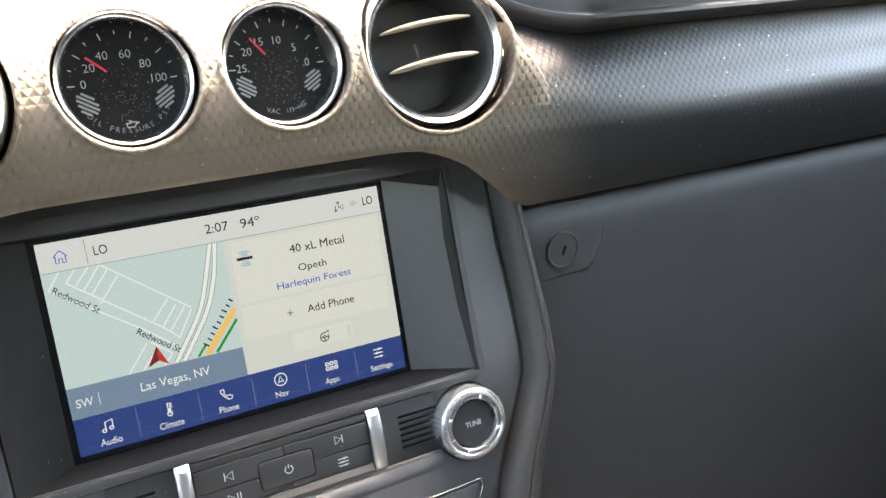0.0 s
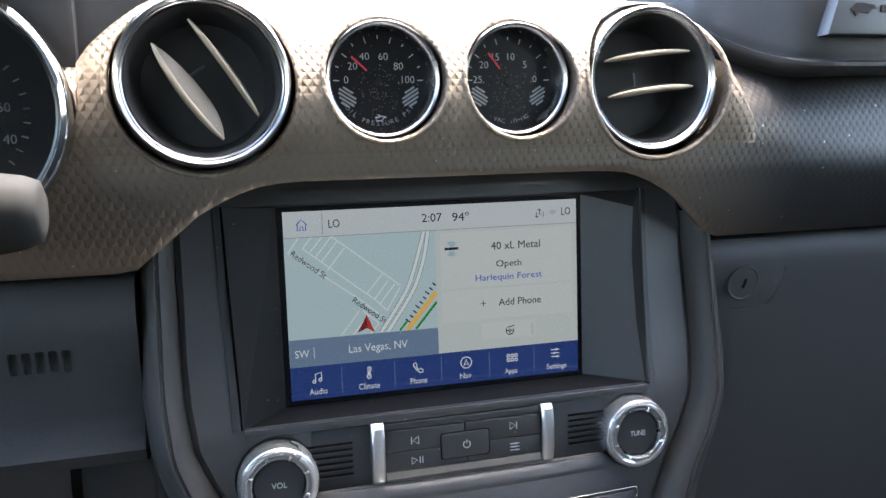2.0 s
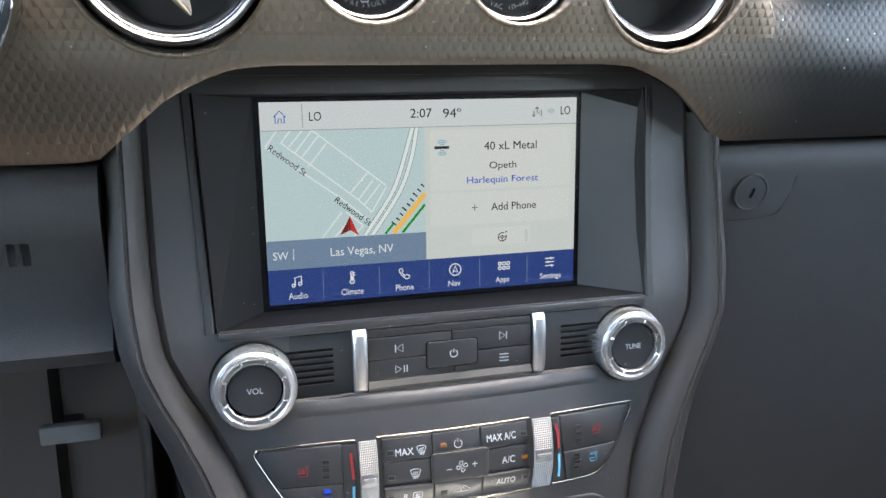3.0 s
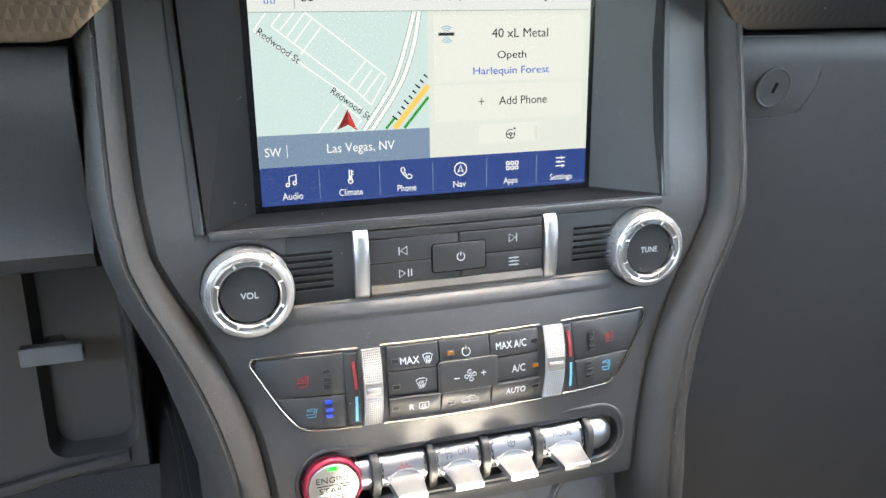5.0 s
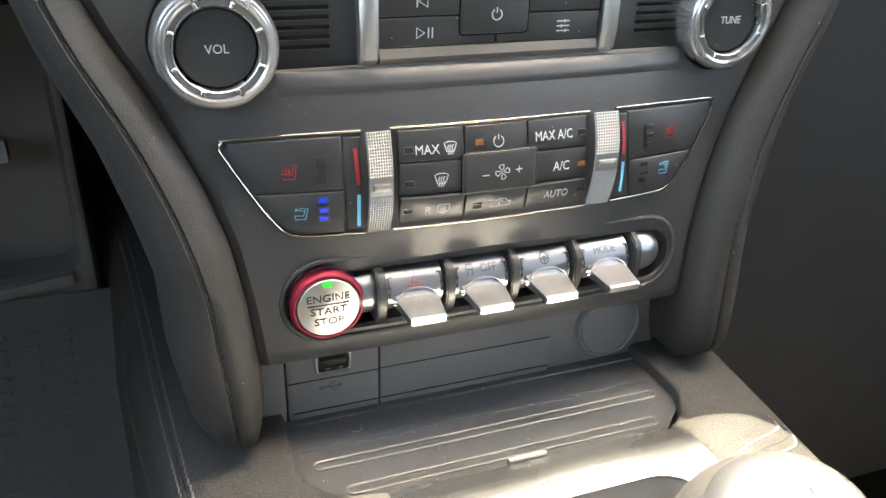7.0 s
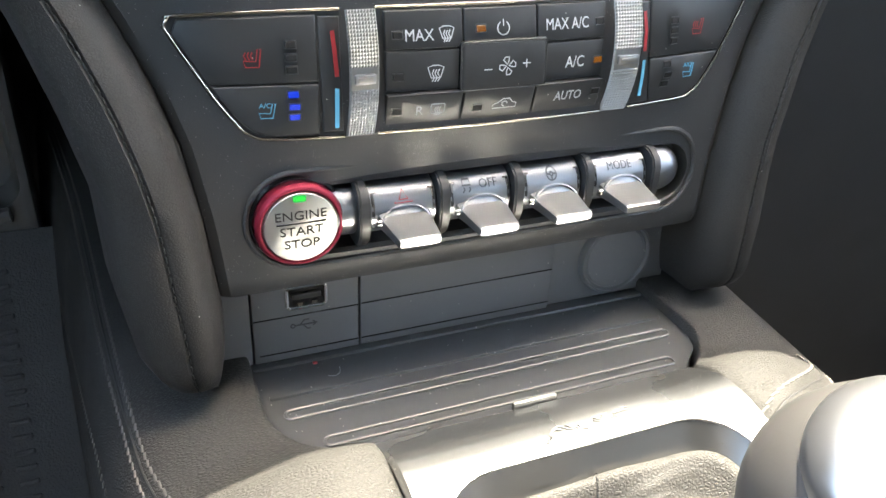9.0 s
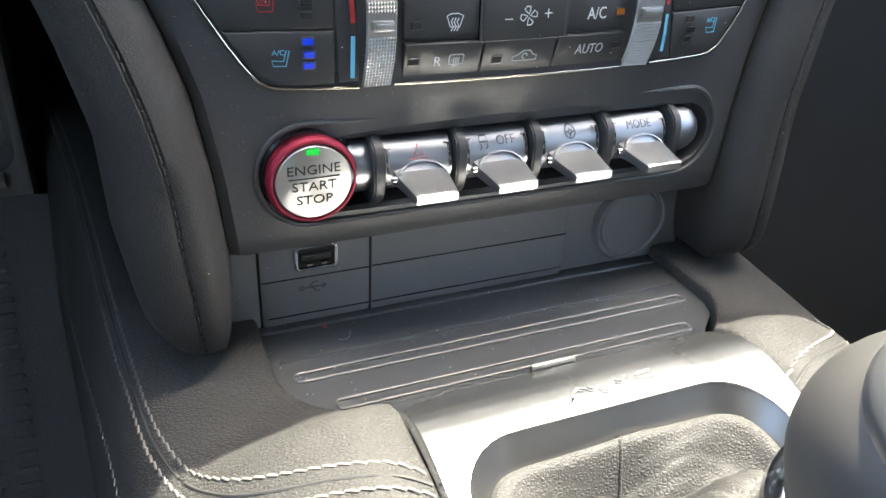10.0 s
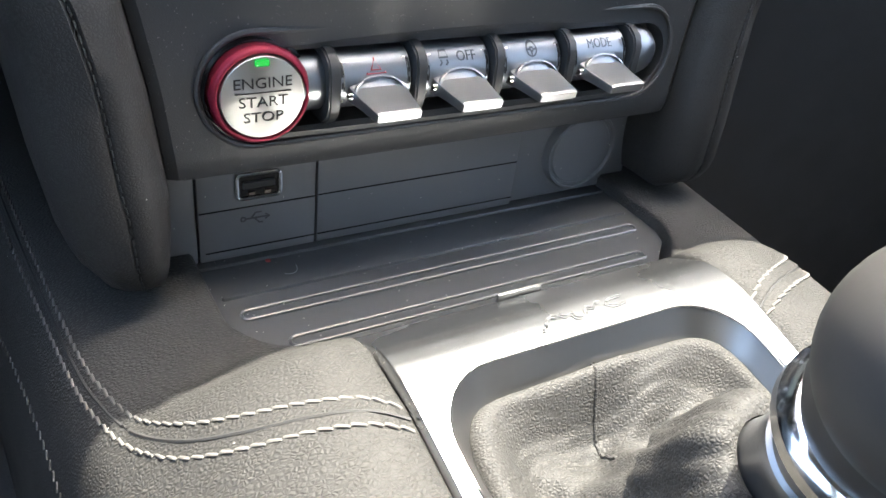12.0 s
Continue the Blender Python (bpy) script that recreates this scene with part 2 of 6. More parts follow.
def smooth_path(points, steps=6, closed=False):
    """Catmull-Rom through points."""
    p = [Vector(q) for q in points]
    n = len(p)
    out = []
    for i in range(n if closed else n - 1):
        a, b, c, d = (p[(i + k) % n] if closed else p[min(max(i + k, 0), n - 1)] for k in (-1, 0, 1, 2))
        for s in range(steps):
            t = s / steps
            out.append(0.5 * ((2 * b) + (c - a) * t + (2 * a - 5 * b + 4 * c - d) * t * t + (3 * b - a - 3 * c + d) * t ** 3))
    if not closed:
        out.append(p[-1])
    return out


def prism(outline, y0, y1, bevel=0.0, segs=2, fy=None):
    """An outline in x and z, thick from y0 (front) to y1; with fy the front follows that surface."""
    bm = bmesh.new()
    front = [bm.verts.new((x, y0, z)) for x, z in outline]
    back = [bm.verts.new((x, y1, z)) for x, z in outline]
    ff = bm.faces.new(front)
    bm.faces.new(back[::-1])
    n = len(outline)
    for i in range(n):
        j = (i + 1) % n
        bm.faces.new((front[j], front[i], back[i], back[j]))
    if bevel:
        bmesh.ops.bevel(bm, geom=[e for e in ff.edges], offset=bevel, segments=segs, affect="EDGES", profile=0.5)
    if fy:
        for v in bm.verts:
            v.co.y += fy(v.co.x, v.co.z)
    return bm


def rounded(x0, x1, z0, z1, r, n=5):
    pts = []
    for cx, cz, a0 in ((x1 - r, z1 - r, 0), (x0 + r, z1 - r, 90), (x0 + r, z0 + r, 180), (x1 - r, z0 + r, 270)):
        for k in range(n + 1):
            a = radians(a0 + 90 * k / n)
            pts.append((cx + r * math.cos(a), cz + r * math.sin(a)))
    return pts


def carve(bm, *cutters):
    """Cuts closed shapes out of a closed shape."""
    me = bpy.data.meshes.new("body")
    bmesh.ops.recalc_face_normals(bm, faces=bm.faces)
    bm.to_mesh(me)
    bm.free()
    body = new("body", me)
    tools = []
    for c in cutters:
        cm = bpy.data.meshes.new("cutter")
        bmesh.ops.recalc_face_normals(c, faces=c.faces)
        c.to_mesh(cm)
        c.free()
        tool = new("cutter", cm)
        mod = body.modifiers.new("cut", "BOOLEAN")
        mod.operation, mod.object, mod.solver = "DIFFERENCE", tool, "EXACT"
        tools.append(tool)
    got = bpy.data.meshes.new_from_object(body.evaluated_get(bpy.context.evaluated_depsgraph_get()))
    for o in (body, *tools):
        bpy.data.objects.remove(o)
    out = bmesh.new()
    out.from_mesh(got)
    bpy.data.meshes.remove(got)
    return out


def lettering_bm(text, width, height, thick=0.00015, bold=0.0):
    """Text in the built-in font as a mesh in x and z, centred, of that width and height (0: in proportion)."""
    cu = bpy.data.curves.new("text", "FONT")
    cu.body, cu.size, cu.extrude, cu.offset, cu.resolution_u = text, 1.0, 0.02, bold, 3
    ob = bpy.data.objects.new("text", cu)
    scene.collection.objects.link(ob)
    me = bpy.data.meshes.new_from_object(ob.evaluated_get(bpy.context.evaluated_depsgraph_get()))
    bpy.data.objects.remove(ob)
    bm = bmesh.new()
    bm.from_mesh(me)
    bpy.data.meshes.remove(me)
    xs = [v.co.x for v in bm.verts]
    ys = [v.co.y for v in bm.verts]
    w, h = max(xs) - min(xs), max(ys) - min(ys)
    sx = width / w if width else height / h
    sy = height / h if height else sx
    cx, cy = (max(xs) + min(xs)) / 2, (max(ys) + min(ys)) / 2
    for v in bm.verts:
        x, y, z = v.co
        v.co = ((x - cx) * sx, -z / 0.02 * thick, (y - cy) * sy)
    return bm


def strokes_bm(lines, scale, width, thick=0.00015):
    """Flat ribbons along 2D lines in units of scale, in x and z."""
    out = bmesh.new()
    for line in lines:
        pts = [Vector((x * scale, 0, z * scale)) for x, z in line]
        closed = (pts[0] - pts[-1]).length < 1e-9 and len(pts) > 2
        if closed:
            pts = pts[:-1]
        n = len(pts)
        left, right = [], []
        for i, p in enumerate(pts):
            a = pts[(i - 1) % n] if closed or i else p
            b = pts[(i + 1) % n] if closed or i < n - 1 else p
            d = (b - a).normalized()
            s = Vector((-d.z, 0, d.x)) * width / 2
            left.append(p + s)
            right.append(p - s)
        top = Vector((0, -thick, 0))
        vl = [(out.verts.new(q), out.verts.new(q + top)) for q in left]
        vr = [(out.verts.new(q), out.verts.new(q + top)) for q in right]
        for i in range(n if closed else n - 1):
            j = (i + 1) % n
            out.faces.new((vl[i][1], vl[j][1], vr[j][1], vr[i][1]))
            out.faces.new((vl[i][0], vl[j][0], vl[j][1], vl[i][1]))
            out.faces.new((vr[i][0], vr[j][0], vr[j][1], vr[i][1]))
    return out


def ring_line(cx, cz, r, a0=0, a1=360, n=20):
    return [(cx + r * math.cos(radians(a0 + (a1 - a0) * k / n)), cz + r * math.sin(radians(a0 + (a1 - a0) * k / n))) for k in range(n + 1)]


def placed(bm, x, y, z, rx=0, ry=0, rz=0):
    return bm_move(bm, pose(x, y, z, rx, ry, rz))

# ---- materials ----
EXPO = 2.0 ** STOPS
BLACK = surface("black moulded plastic", (0.035, 0.035, 0.0355), 0.46, grain=2300, relief=0.6, depth=0.00013, dust=0.15, speck=1500.0)
SMOOTH = surface("smooth dark plastic", (0.036, 0.0362, 0.0365), 0.36, grain=3200, relief=0.08, depth=0.00006, dust=0.03)
KEYCAP = surface("satin black key plastic", (0.026, 0.0265, 0.027), 0.46, grain=3200, relief=0.10, depth=0.00005, dust=0.02, spec=0.32)
GLOSS = surface("gloss black", (0.006, 0.006, 0.0065), 0.22, grain=2000, relief=0.0, dust=0.02, spread=0.04, spec=0.35)
HOLLOW = surface("dark vent plastic", (0.026, 0.026, 0.027), 0.55, grain=2000, relief=0.0, spec=0.3)


def dusty_dial(name, cx, cz):
    """Black dial face with a patch of fine pale dust towards its middle."""
    m, nt, b = node_mat(name)
    co = nt.nodes.new("ShaderNodeTexCoord")
    away = add(nt, "ShaderNodeVectorMath", operation="DISTANCE")
    nt.links.new(co.outputs["Object"], away.inputs[0])
    away.inputs[1].default_value = (cx + 0.002, -0.0222, cz - 0.006)
    patch = add(nt, "ShaderNodeMapRange")
    for key, value in (("From Min", 0.002), ("From Max", 0.020), ("To Min", 0.75), ("To Max", 0.985)):
        patch.inputs[key].default_value = value
    nt.links.new(away.outputs["Value"], patch.inputs["Value"])
    cells = add(nt, "ShaderNodeTexVoronoi", Scale=1500.0)
    nt.links.new(co.outputs["Object"], cells.inputs["Vector"])
    lone = nt.nodes.new("ShaderNodeSeparateColor")
    nt.links.new(cells.outputs["Color"], lone.inputs[0])
    pick = add(nt, "ShaderNodeMath", operation="GREATER_THAN")
    nt.links.new(lone.outputs[0], pick.inputs[0])
    nt.links.new(patch.outputs[0], pick.inputs[1])
    near = add(nt, "ShaderNodeMath", operation="LESS_THAN")
    nt.links.new(cells.outputs["Distance"], near.inputs[0])
    near.inputs[1].default_value = 0.3
    grain = add(nt, "ShaderNodeMath", operation="MULTIPLY")
    nt.links.new(pick.outputs[0], grain.inputs[0])
    nt.links.new(near.outputs[0], grain.inputs[1])
    mix = add(nt, "ShaderNodeMix", data_type="RGBA")
    mix.inputs["A"].default_value, mix.inputs["B"].default_value = (0.016, 0.0165, 0.018, 1), (0.26, 0.24, 0.20, 1)
    nt.links.new(grain.outputs[0], mix.inputs["Factor"])
    nt.links.new(mix.outputs["Result"], b.inputs["Base Color"])
    b.inputs["Roughness"].default_value, b.inputs["Specular IOR Level"].default_value = 0.26, 0.3
    return m


DIAL = surface("dusty black dial", (0.022, 0.022, 0.023), 0.24, grain=2000, relief=0.0, dust=0.5, spread=0.06, spec=0.3, speck=1000.0)
# SOFT's skin again, darkened to stand in for missing shade
SHADED_SKIN = surface("shaded dash skin", (0.027, 0.0272, 0.028), 0.58, grain=1300, relief=0.35, depth=0.0002, kind="leather", spec=0.25)
SOFT = surface("soft dash skin", (0.042, 0.042, 0.0425), 0.6, grain=1300, relief=0.35, depth=0.0002, kind="leather", dust=0.0, spec=0.3)
# darker than the fascia: this colour holds the recess's shade
SHADED_RECESS = surface("shaded recess plastic", (0.012, 0.0117, 0.0114), 0.60, grain=2600, relief=0.1, depth=0.00006, dust=0.02, spec=0.12)
TAB = surface("pale grey tab rubber", (0.026, 0.026, 0.0255), 0.5, grain=2400, relief=0.1, depth=0.0001)
BEZEL = surface("satin bezel metal", (0.40, 0.40, 0.405), 0.26, metal=1.0, relief=0.0, blotch=0.05, spread=0.05)
LEATHER = surface("grained black leather", (0.035, 0.034, 0.032), 0.62, grain=780, relief=0.62, depth=0.00036, kind="leather", dust=0.003, crease=0.46, spec=0.16, swellness=0.35)
BOLSTER = surface("fine black leather", (0.030, 0.028, 0.026), 0.54, grain=1050, relief=0.4, depth=0.00022, kind="leather", dust=0.01, crease=0.45, spec=0.25)
BOOT = surface("creased boot leather", (0.040, 0.039, 0.037), 0.60, grain=860, relief=0.50, depth=0.00042, kind="leather", dust=0.004, spec=0.17, crease=0.46, swellness=1.5)
CARPET = surface("charcoal carpet", (0.085, 0.084, 0.082), 0.95, grain=700, relief=0.8, depth=0.001)
LEAF = surface("speckled blade paint", (0.125, 0.106, 0.080), 0.45, grain=1600, relief=0.5, depth=0.0002, dust=0.2, speck=900.0)
STALK = surface("grey stalk plastic", (0.012, 0.0115, 0.011), 0.75, grain=2400, relief=0.15, depth=0.0001, spec=0.15)
FOOTWELL = surface("grey footwell plastic", (0.10, 0.098, 0.094), 0.6, grain=1800, relief=0.2, depth=0.0001)
RIM_METAL = surface("polished rim metal", (0.23, 0.227, 0.225), 0.36, metal=1.0, relief=0.0, blotch=0.04, dust=0.03)
BARREL_MARK = surface("etched barrel grey", (0.085, 0.09, 0.098), 0.8, relief=0.0, spec=0.2)
POCKET = surface("grey pocket plastic", (0.115, 0.116, 0.117), 0.5, grain=2300, relief=0.3, depth=0.0001, dust=0.05)
MARK_GREY = surface("etched grey", (0.06, 0.06, 0.063), 0.5, relief=0.0)
LINING = surface("grey headlining", (0.46, 0.45, 0.435), 0.9, grain=900, relief=0.2)
TRIM = engine_turned("engine-turned trim film")
# same film as TRIM; its passenger tone is painted-in shade
SHADED_TRIM = engine_turned("shaded engine-turned film", (0.150, 0.125, 0.103), (0.048, 0.049, 0.051), 0.6, 0.5)
# silver again, darker and bluer, with its dim reflection put into the colour
BARREL = brushed("shaded barrel silver", (0.225, 0.235, 0.253), 0.42, stretch=(30.0, 1500.0, 1500.0), relief=0.05)
SILVER = brushed("satin silver", (0.30, 0.304, 0.312), 0.43, stretch=(30.0, 1500.0, 1500.0), relief=0.05)
PLATE = surface("satin silver plate", (0.47, 0.478, 0.49), 0.28, metal=1.0, spread=0.06, grain=2500, relief=0.06, depth=0.00004, dust=0.22, blotch=0.08, speck=800.0)
CHROME = surface("chrome", (0.62, 0.62, 0.62), 0.11, metal=1.0, relief=0.0, blotch=0.03, spread=0.03)
DARKCHROME = surface("smoked chrome", (0.35, 0.32, 0.285), 0.22, metal=1.0, relief=0.0, blotch=0.05, spread=0.04)
BRONZE = surface("champagne blade paint", (0.30, 0.25, 0.185), 0.34, metal=0.65, grain=1500, relief=0.15, depth=0.0001)
RED_RING = surface("red anodised metal", (0.19, 0.008, 0.026), 0.5, metal=0.5, relief=0.0, blotch=0.08)
BAR = brushed("satin bar metal", (0.58, 0.575, 0.565), 0.38, stretch=(900.0, 900.0, 12.0), relief=0.1)
KNOBMETAL = surface("matt silver", (0.52, 0.515, 0.505), 0.27, metal=0.85, relief=0.0, blotch=0.05, dust=0.04)
MATRUBBER = surface("grey tray rubber", (0.047, 0.048, 0.049), 0.32, grain=2400, relief=0.2, depth=0.0001, dust=0.10)
DULLBRONZE = surface("dull bronze strip", (0.115, 0.102, 0.088), 0.42, metal=0.4, relief=0.0)
KNOB = surface("grey knob leather", (0.033, 0.0315, 0.030), 0.52, grain=1500, relief=0.12, depth=0.0001, dust=0.006)
CAPMETAL = surface("satin cap metal", (0.31, 0.315, 0.322), 0.28, metal=0.9, relief=0.0, blotch=0.03, spread=0.05)
PRINT = surface("white print", (0.42, 0.425, 0.43), 0.6, relief=0.0, blotch=0.04)
PRINT_GREY = surface("grey print", (0.26, 0.27, 0.28), 0.6, relief=0.0, blotch=0.04)
PRINT_DARK = surface("engraved dark", (0.030, 0.029, 0.029), 0.8, relief=0.0, blotch=0.1, spec=0.15)
PRINT_RED = surface("red print", (0.28, 0.018, 0.022), 0.5, relief=0.0, blotch=0.06)
PRINT_BLUE = surface("light blue print", (0.10, 0.36, 0.52), 0.5, relief=0.0, blotch=0.06)
NEEDLE = surface("red needle", (0.75, 0.03, 0.05), 0.4, relief=0.0, blotch=0.04)
SEAM = surface("dark thread", (0.018, 0.0175, 0.017), 0.7, grain=3000, relief=0.2)
THREAD = surface("pale thread", (0.10, 0.095, 0.088), 0.9, grain=3000, relief=0.3, depth=0.0001)
BADGE = brushed("badge steel", (0.075, 0.079, 0.085), 0.55, stretch=(10.0, 700.0, 900.0))
LAMP_OFF = surface("unlit lamp", (0.016, 0.016, 0.016), 0.6, relief=0.0, spec=0.15)
WHEEL = surface("knurled wheel metal", (0.29, 0.285, 0.275), 0.50, metal=0.9, relief=0.0, blotch=0.05)
LED_BLUE = glow("blue lamp", (0.0, 0.05, 1.0), 0.75 / EXPO)
LED_GREEN = glow("green lamp", (0.0, 0.62, 0.06), 1.2 / EXPO)
LED_AMBER = glow("amber lamp", (1.0, 0.33, 0.0), 0.2 / EXPO)


def screen_mat(name, r, g, b):
    cr, cg, cb = srgb(r, g, b)
    return glow(name, (cr * 0.96, cg, cb * 1.07), 0.59 / EXPO, 0.10)


# ---- surfaces that many things follow ----
def face_y(x, z):
    """Depth of the centre stack's front at x, z."""
    flat = LERP(z, [0.44, 0.46, 0.487, 0.515, 0.55, 0.577, 0.613, 0.65, 0.69, 0.735, 0.76],
                [-0.043, -0.041, -0.038, -0.035, -0.031, -0.029, -0.0265, -0.018, -0.011, -0.006, -0.004])
    bulge = LERP(z, [0.46, 0.487, 0.505, 0.52, 0.545, 0.565, 0.585, 0.613],
                 [0.0, 0.003, 0.006, 0.010, 0.011, 0.008, 0.002, 0.0])
    return float(flat - bulge * max(0.0, 1 - (x / 0.11) ** 2))


def face_w(z):
    """Half width of the centre stack's plate."""
    return float(LERP(z, [0.458, 0.49, 0.515, 0.535, 0.552, 0.572, 0.59, 0.606, 0.63, 0.65, 0.76],
                      [0.099, 0.102, 0.106, 0.112, 0.119, 0.128, 0.138, 0.145, 0.148, 0.149, 0.149]))


def pad_w(z):
    """Half width of the padded border of the stack."""
    return float(LERP(z, [0.425, 0.431, 0.440, 0.470, 0.50, 0.526, 0.554, 0.586, 0.607, 0.636, 0.72],
                      [0.110, 0.121, 0.127, 0.1312, 0.132, 0.138, 0.146, 0.159, 0.165, 0.168, 0.166]))


def deck_z(y):
    """Height of the console's padded deck along the car."""
    return float(LERP(y, [-0.5, -0.2, -0.155, -0.130, -0.105, -0.097, -0.088, -0.078, 0.0, 0.4],
                      [0.367, 0.4232, 0.4326, 0.4382, 0.4394, 0.4366, 0.4280, 0.4240, 0.4225, 0.405]))


# ---- the car's unseen shell (closes the place and shapes the light) ----
def shell():
    sheet = tagged(new("floor", mesh_of("floor", bm_box(-0.8, 0.8, -1.36, 0.66, -0.02, 0.0), CARPET)), "black carpeted car floor", "floor", kind="structure")
    # wall tops are set for how much sky light comes in
    for name, x0, x1, top in (("wall_left", -0.80, -0.74, 0.76), ("wall_right", 0.74, 0.80, 0.80)):
        tagged(new(name, mesh_of(name, bm_box(x0, x1, -1.3, 0.66, 0.0, top), SOFT)), "dark padded door wall", "wall", kind="structure")
        tagged(new(name + "_rail", mesh_of(name, bm_box(x0, x1, -1.3, -0.19, 1.10, 1.13), LINING)), "grey roof rail over the door", "wall", kind="structure")
        tagged(new(name + "_pillar", mesh_of(name, bm_box(x0, x1, -0.75, -0.62, top, 1.10), LINING)), "grey door pillar", "wall", kind="structure")
    # added full-height wall, out of view, that keeps rear reflections dark
    tagged(new("wall_rear", mesh_of("wall_rear", bm_box(-0.8, 0.8, -1.36, -1.30, 0.0, 1.13), SOFT)), "unseen dark wall added to close off the rear", "wall", kind="structure")
    tagged(new("wall_front", mesh_of("wall_front", bm_box(-0.8, 0.8, 0.62, 0.66, 0.0, 0.84), CARPET)), "dark carpeted firewall", "wall", kind="structure")
    roof = bm_box(-0.8, 0.8, -1.3, -0.19, 1.13, 1.16)
    tagged(new("ceiling", mesh_of("ceiling", roof, LINING)), "grey headlining that ends above the windscreen", "ceiling", kind="structure")


shell()


# ---- dashboard ----
def trim_bottom(x):
    return float(LERP(abs(x + 0.004), [0.0, 0.085, 0.100, 0.115, 0.13, 0.15, 0.163, 0.9],
                      [0.7425, 0.7425, 0.741, 0.736, 0.728, 0.711, 0.700, 0.700]))


def band_y(z):
    return float(LERP(z, [0.69, 0.70, 0.715, 0.742, 0.757, 0.766, 0.776, 0.788, 0.80, 0.815],
                      [-0.018, -0.022, -0.0305, -0.039, -0.0415, -0.0415, -0.038, -0.029, -0.014, 0.012]))


def pod_y(z):
    return float(LERP(z, [0.742, 0.7555, 0.762, 0.771, 0.782, 0.795, 0.81, 0.823, 0.835, 0.845, 0.852],
                      [-0.0390, -0.0417, -0.0434, -0.0455, -0.046, -0.044, -0.038, -0.029, -0.016, 0.002, 0.03]))


def pod_left(z):
    return float(LERP(z, [0.70, 0.718, 0.739, 0.761, 0.781, 0.80, 0.807, 0.817, 0.83, 0.852],
                      [-0.228, -0.214, -0.198, -0.189, -0.1845, -0.184, -0.180, -0.171, -0.157, -0.12]))


def pod_right(z):
    return float(LERP(z, [0.74, 0.752, 0.766, 0.787, 0.812, 0.832, 0.852],
                      [0.180, 0.180, 0.1765, 0.166, 0.151, 0.124, 0.09]))


GAUGES = ((-0.0402, 0.7927), (0.0322, 0.7927))
VENTS = ((-0.128, 0.7910, -0.0495), (0.1125, 0.7925, -0.0400))


def disc_cutter(x, z, r):
    return lathe([(r, -0.2), (r, 0.2)], 64, (x, 0, z))


def dashboard():
    dash = thing("dashboard", "dark dashboard with bronze engine-turned metal trim", "dashboard")
    # metal band across the whole dash
    n = 32
    xs = sorted(set([-0.26, -0.235] + [round(-0.225 + 0.01 * i, 4) for i in range(43)] + [0.21 + 0.05 * i for i in range(12)]))
    secs = []
    for x in xs:
        zb = trim_bottom(x)
        far = min(1.0, max(0.0, (x - 0.19) / 0.06))
        top = float(LERP(x, [0.15, 0.18, 0.19, 0.20, 0.21, 0.225], [0.815, 0.815, 0.809, 0.8055, 0.8035, 0.8025]))
        zs = [zb + (top - zb) * k / n for k in range(n + 1)]
        dip = [band_y(z) * (1 - far) + far * float(LERP(z, [0.69, 0.70, 0.715, 0.725, 0.736, 0.742, 0.747, 0.751, 0.755, 0.759, 0.763, 0.768, 0.774, 0.780, 0.790, 0.8025, 0.815], [-0.018, -0.022, -0.0325, -0.0385, -0.0436, -0.0448, -0.0450, -0.0444, -0.0432, -0.0418, -0.0410, -0.0407, -0.0398, -0.0380, -0.0345, -0.0300, -0.027])) for z in zs]
        row = [(x, y, z) for y, z in zip(dip, zs)]
        row += [(x, y + 0.006, z + 0.001) for y, z in zip(reversed(dip), reversed(zs))]
        row[0] = (x, band_y(zb) + 0.0015, zb)
        secs.append(row)
    holes = [disc_cutter(x, z, 0.0312) for x, z in GAUGES] + [disc_cutter(VENTS[0][0], VENTS[0][1], 0.0432), disc_cutter(VENTS[1][0] + 0.001, VENTS[1][1], 0.0432)]
    holes.append(disc_cutter(-0.2415, 0.778, 0.0540))
    part("metal_band", carve(loft(secs), *holes), SHADED_TRIM, dash, "bronze film with pyramid pattern, passenger end darkened as shade", smooth=50)
    # raised pod panel round the vents and gauges
    zs = [0.7555 + 0.0965 * k / 26 for k in range(27)]
    secs = []
    for z in zs:
        a, b = pod_left(z), pod_right(z)
        y = pod_y(z)
        row = [(a, y + 0.006, z), (a + 0.0012, y + 0.0012, z), (a + 0.004, y, z)]
        row += [(a + 0.004 + (b - a - 0.008) * k / 40, y, z) for k in range(1, 40)]
        row += [(b - 0.004, y, z), (b - 0.0012, y + 0.0014, z), (b, y + 0.012, z)]
        row += [(b - (b - a) * k / 4, y + 0.014, z) for k in range(0, 5)]
        secs.append(row)
    pod = loft(secs)
    cuts = [disc_cutter(x, z, 0.0315) for x, z in GAUGES] + [disc_cutter(VENTS[0][0], VENTS[0][1], 0.0435), disc_cutter(VENTS[1][0] + 0.001, VENTS[1][1], 0.0435)]
    cuts.append(disc_cutter(-0.2415, 0.778, 0.0555))
    part("pod_panel", carve(pod, *cuts), TRIM, dash, "bronze engine-turned panel with round openings", smooth=50)
    # rolled lips of the round openings
    for x, z, r in [(x, z, 0.0315) for x, z in GAUGES] + [(VENTS[0][0], VENTS[0][1], 0.0435), (VENTS[1][0] + 0.001, VENTS[1][1], 0.0435)]:
        ring = []
        for k in range(72):
            t = 2 * math.pi * k / 72
            px, pz = x + (r + 0.0006) * math.cos(t), z + (r + 0.0006) * math.sin(t)
            ring.append((px, pod_y(pz) + 0.0008, pz))
        part("opening_lip", tube(ring, 0.0016, 10, closed=True), TRIM, dash)
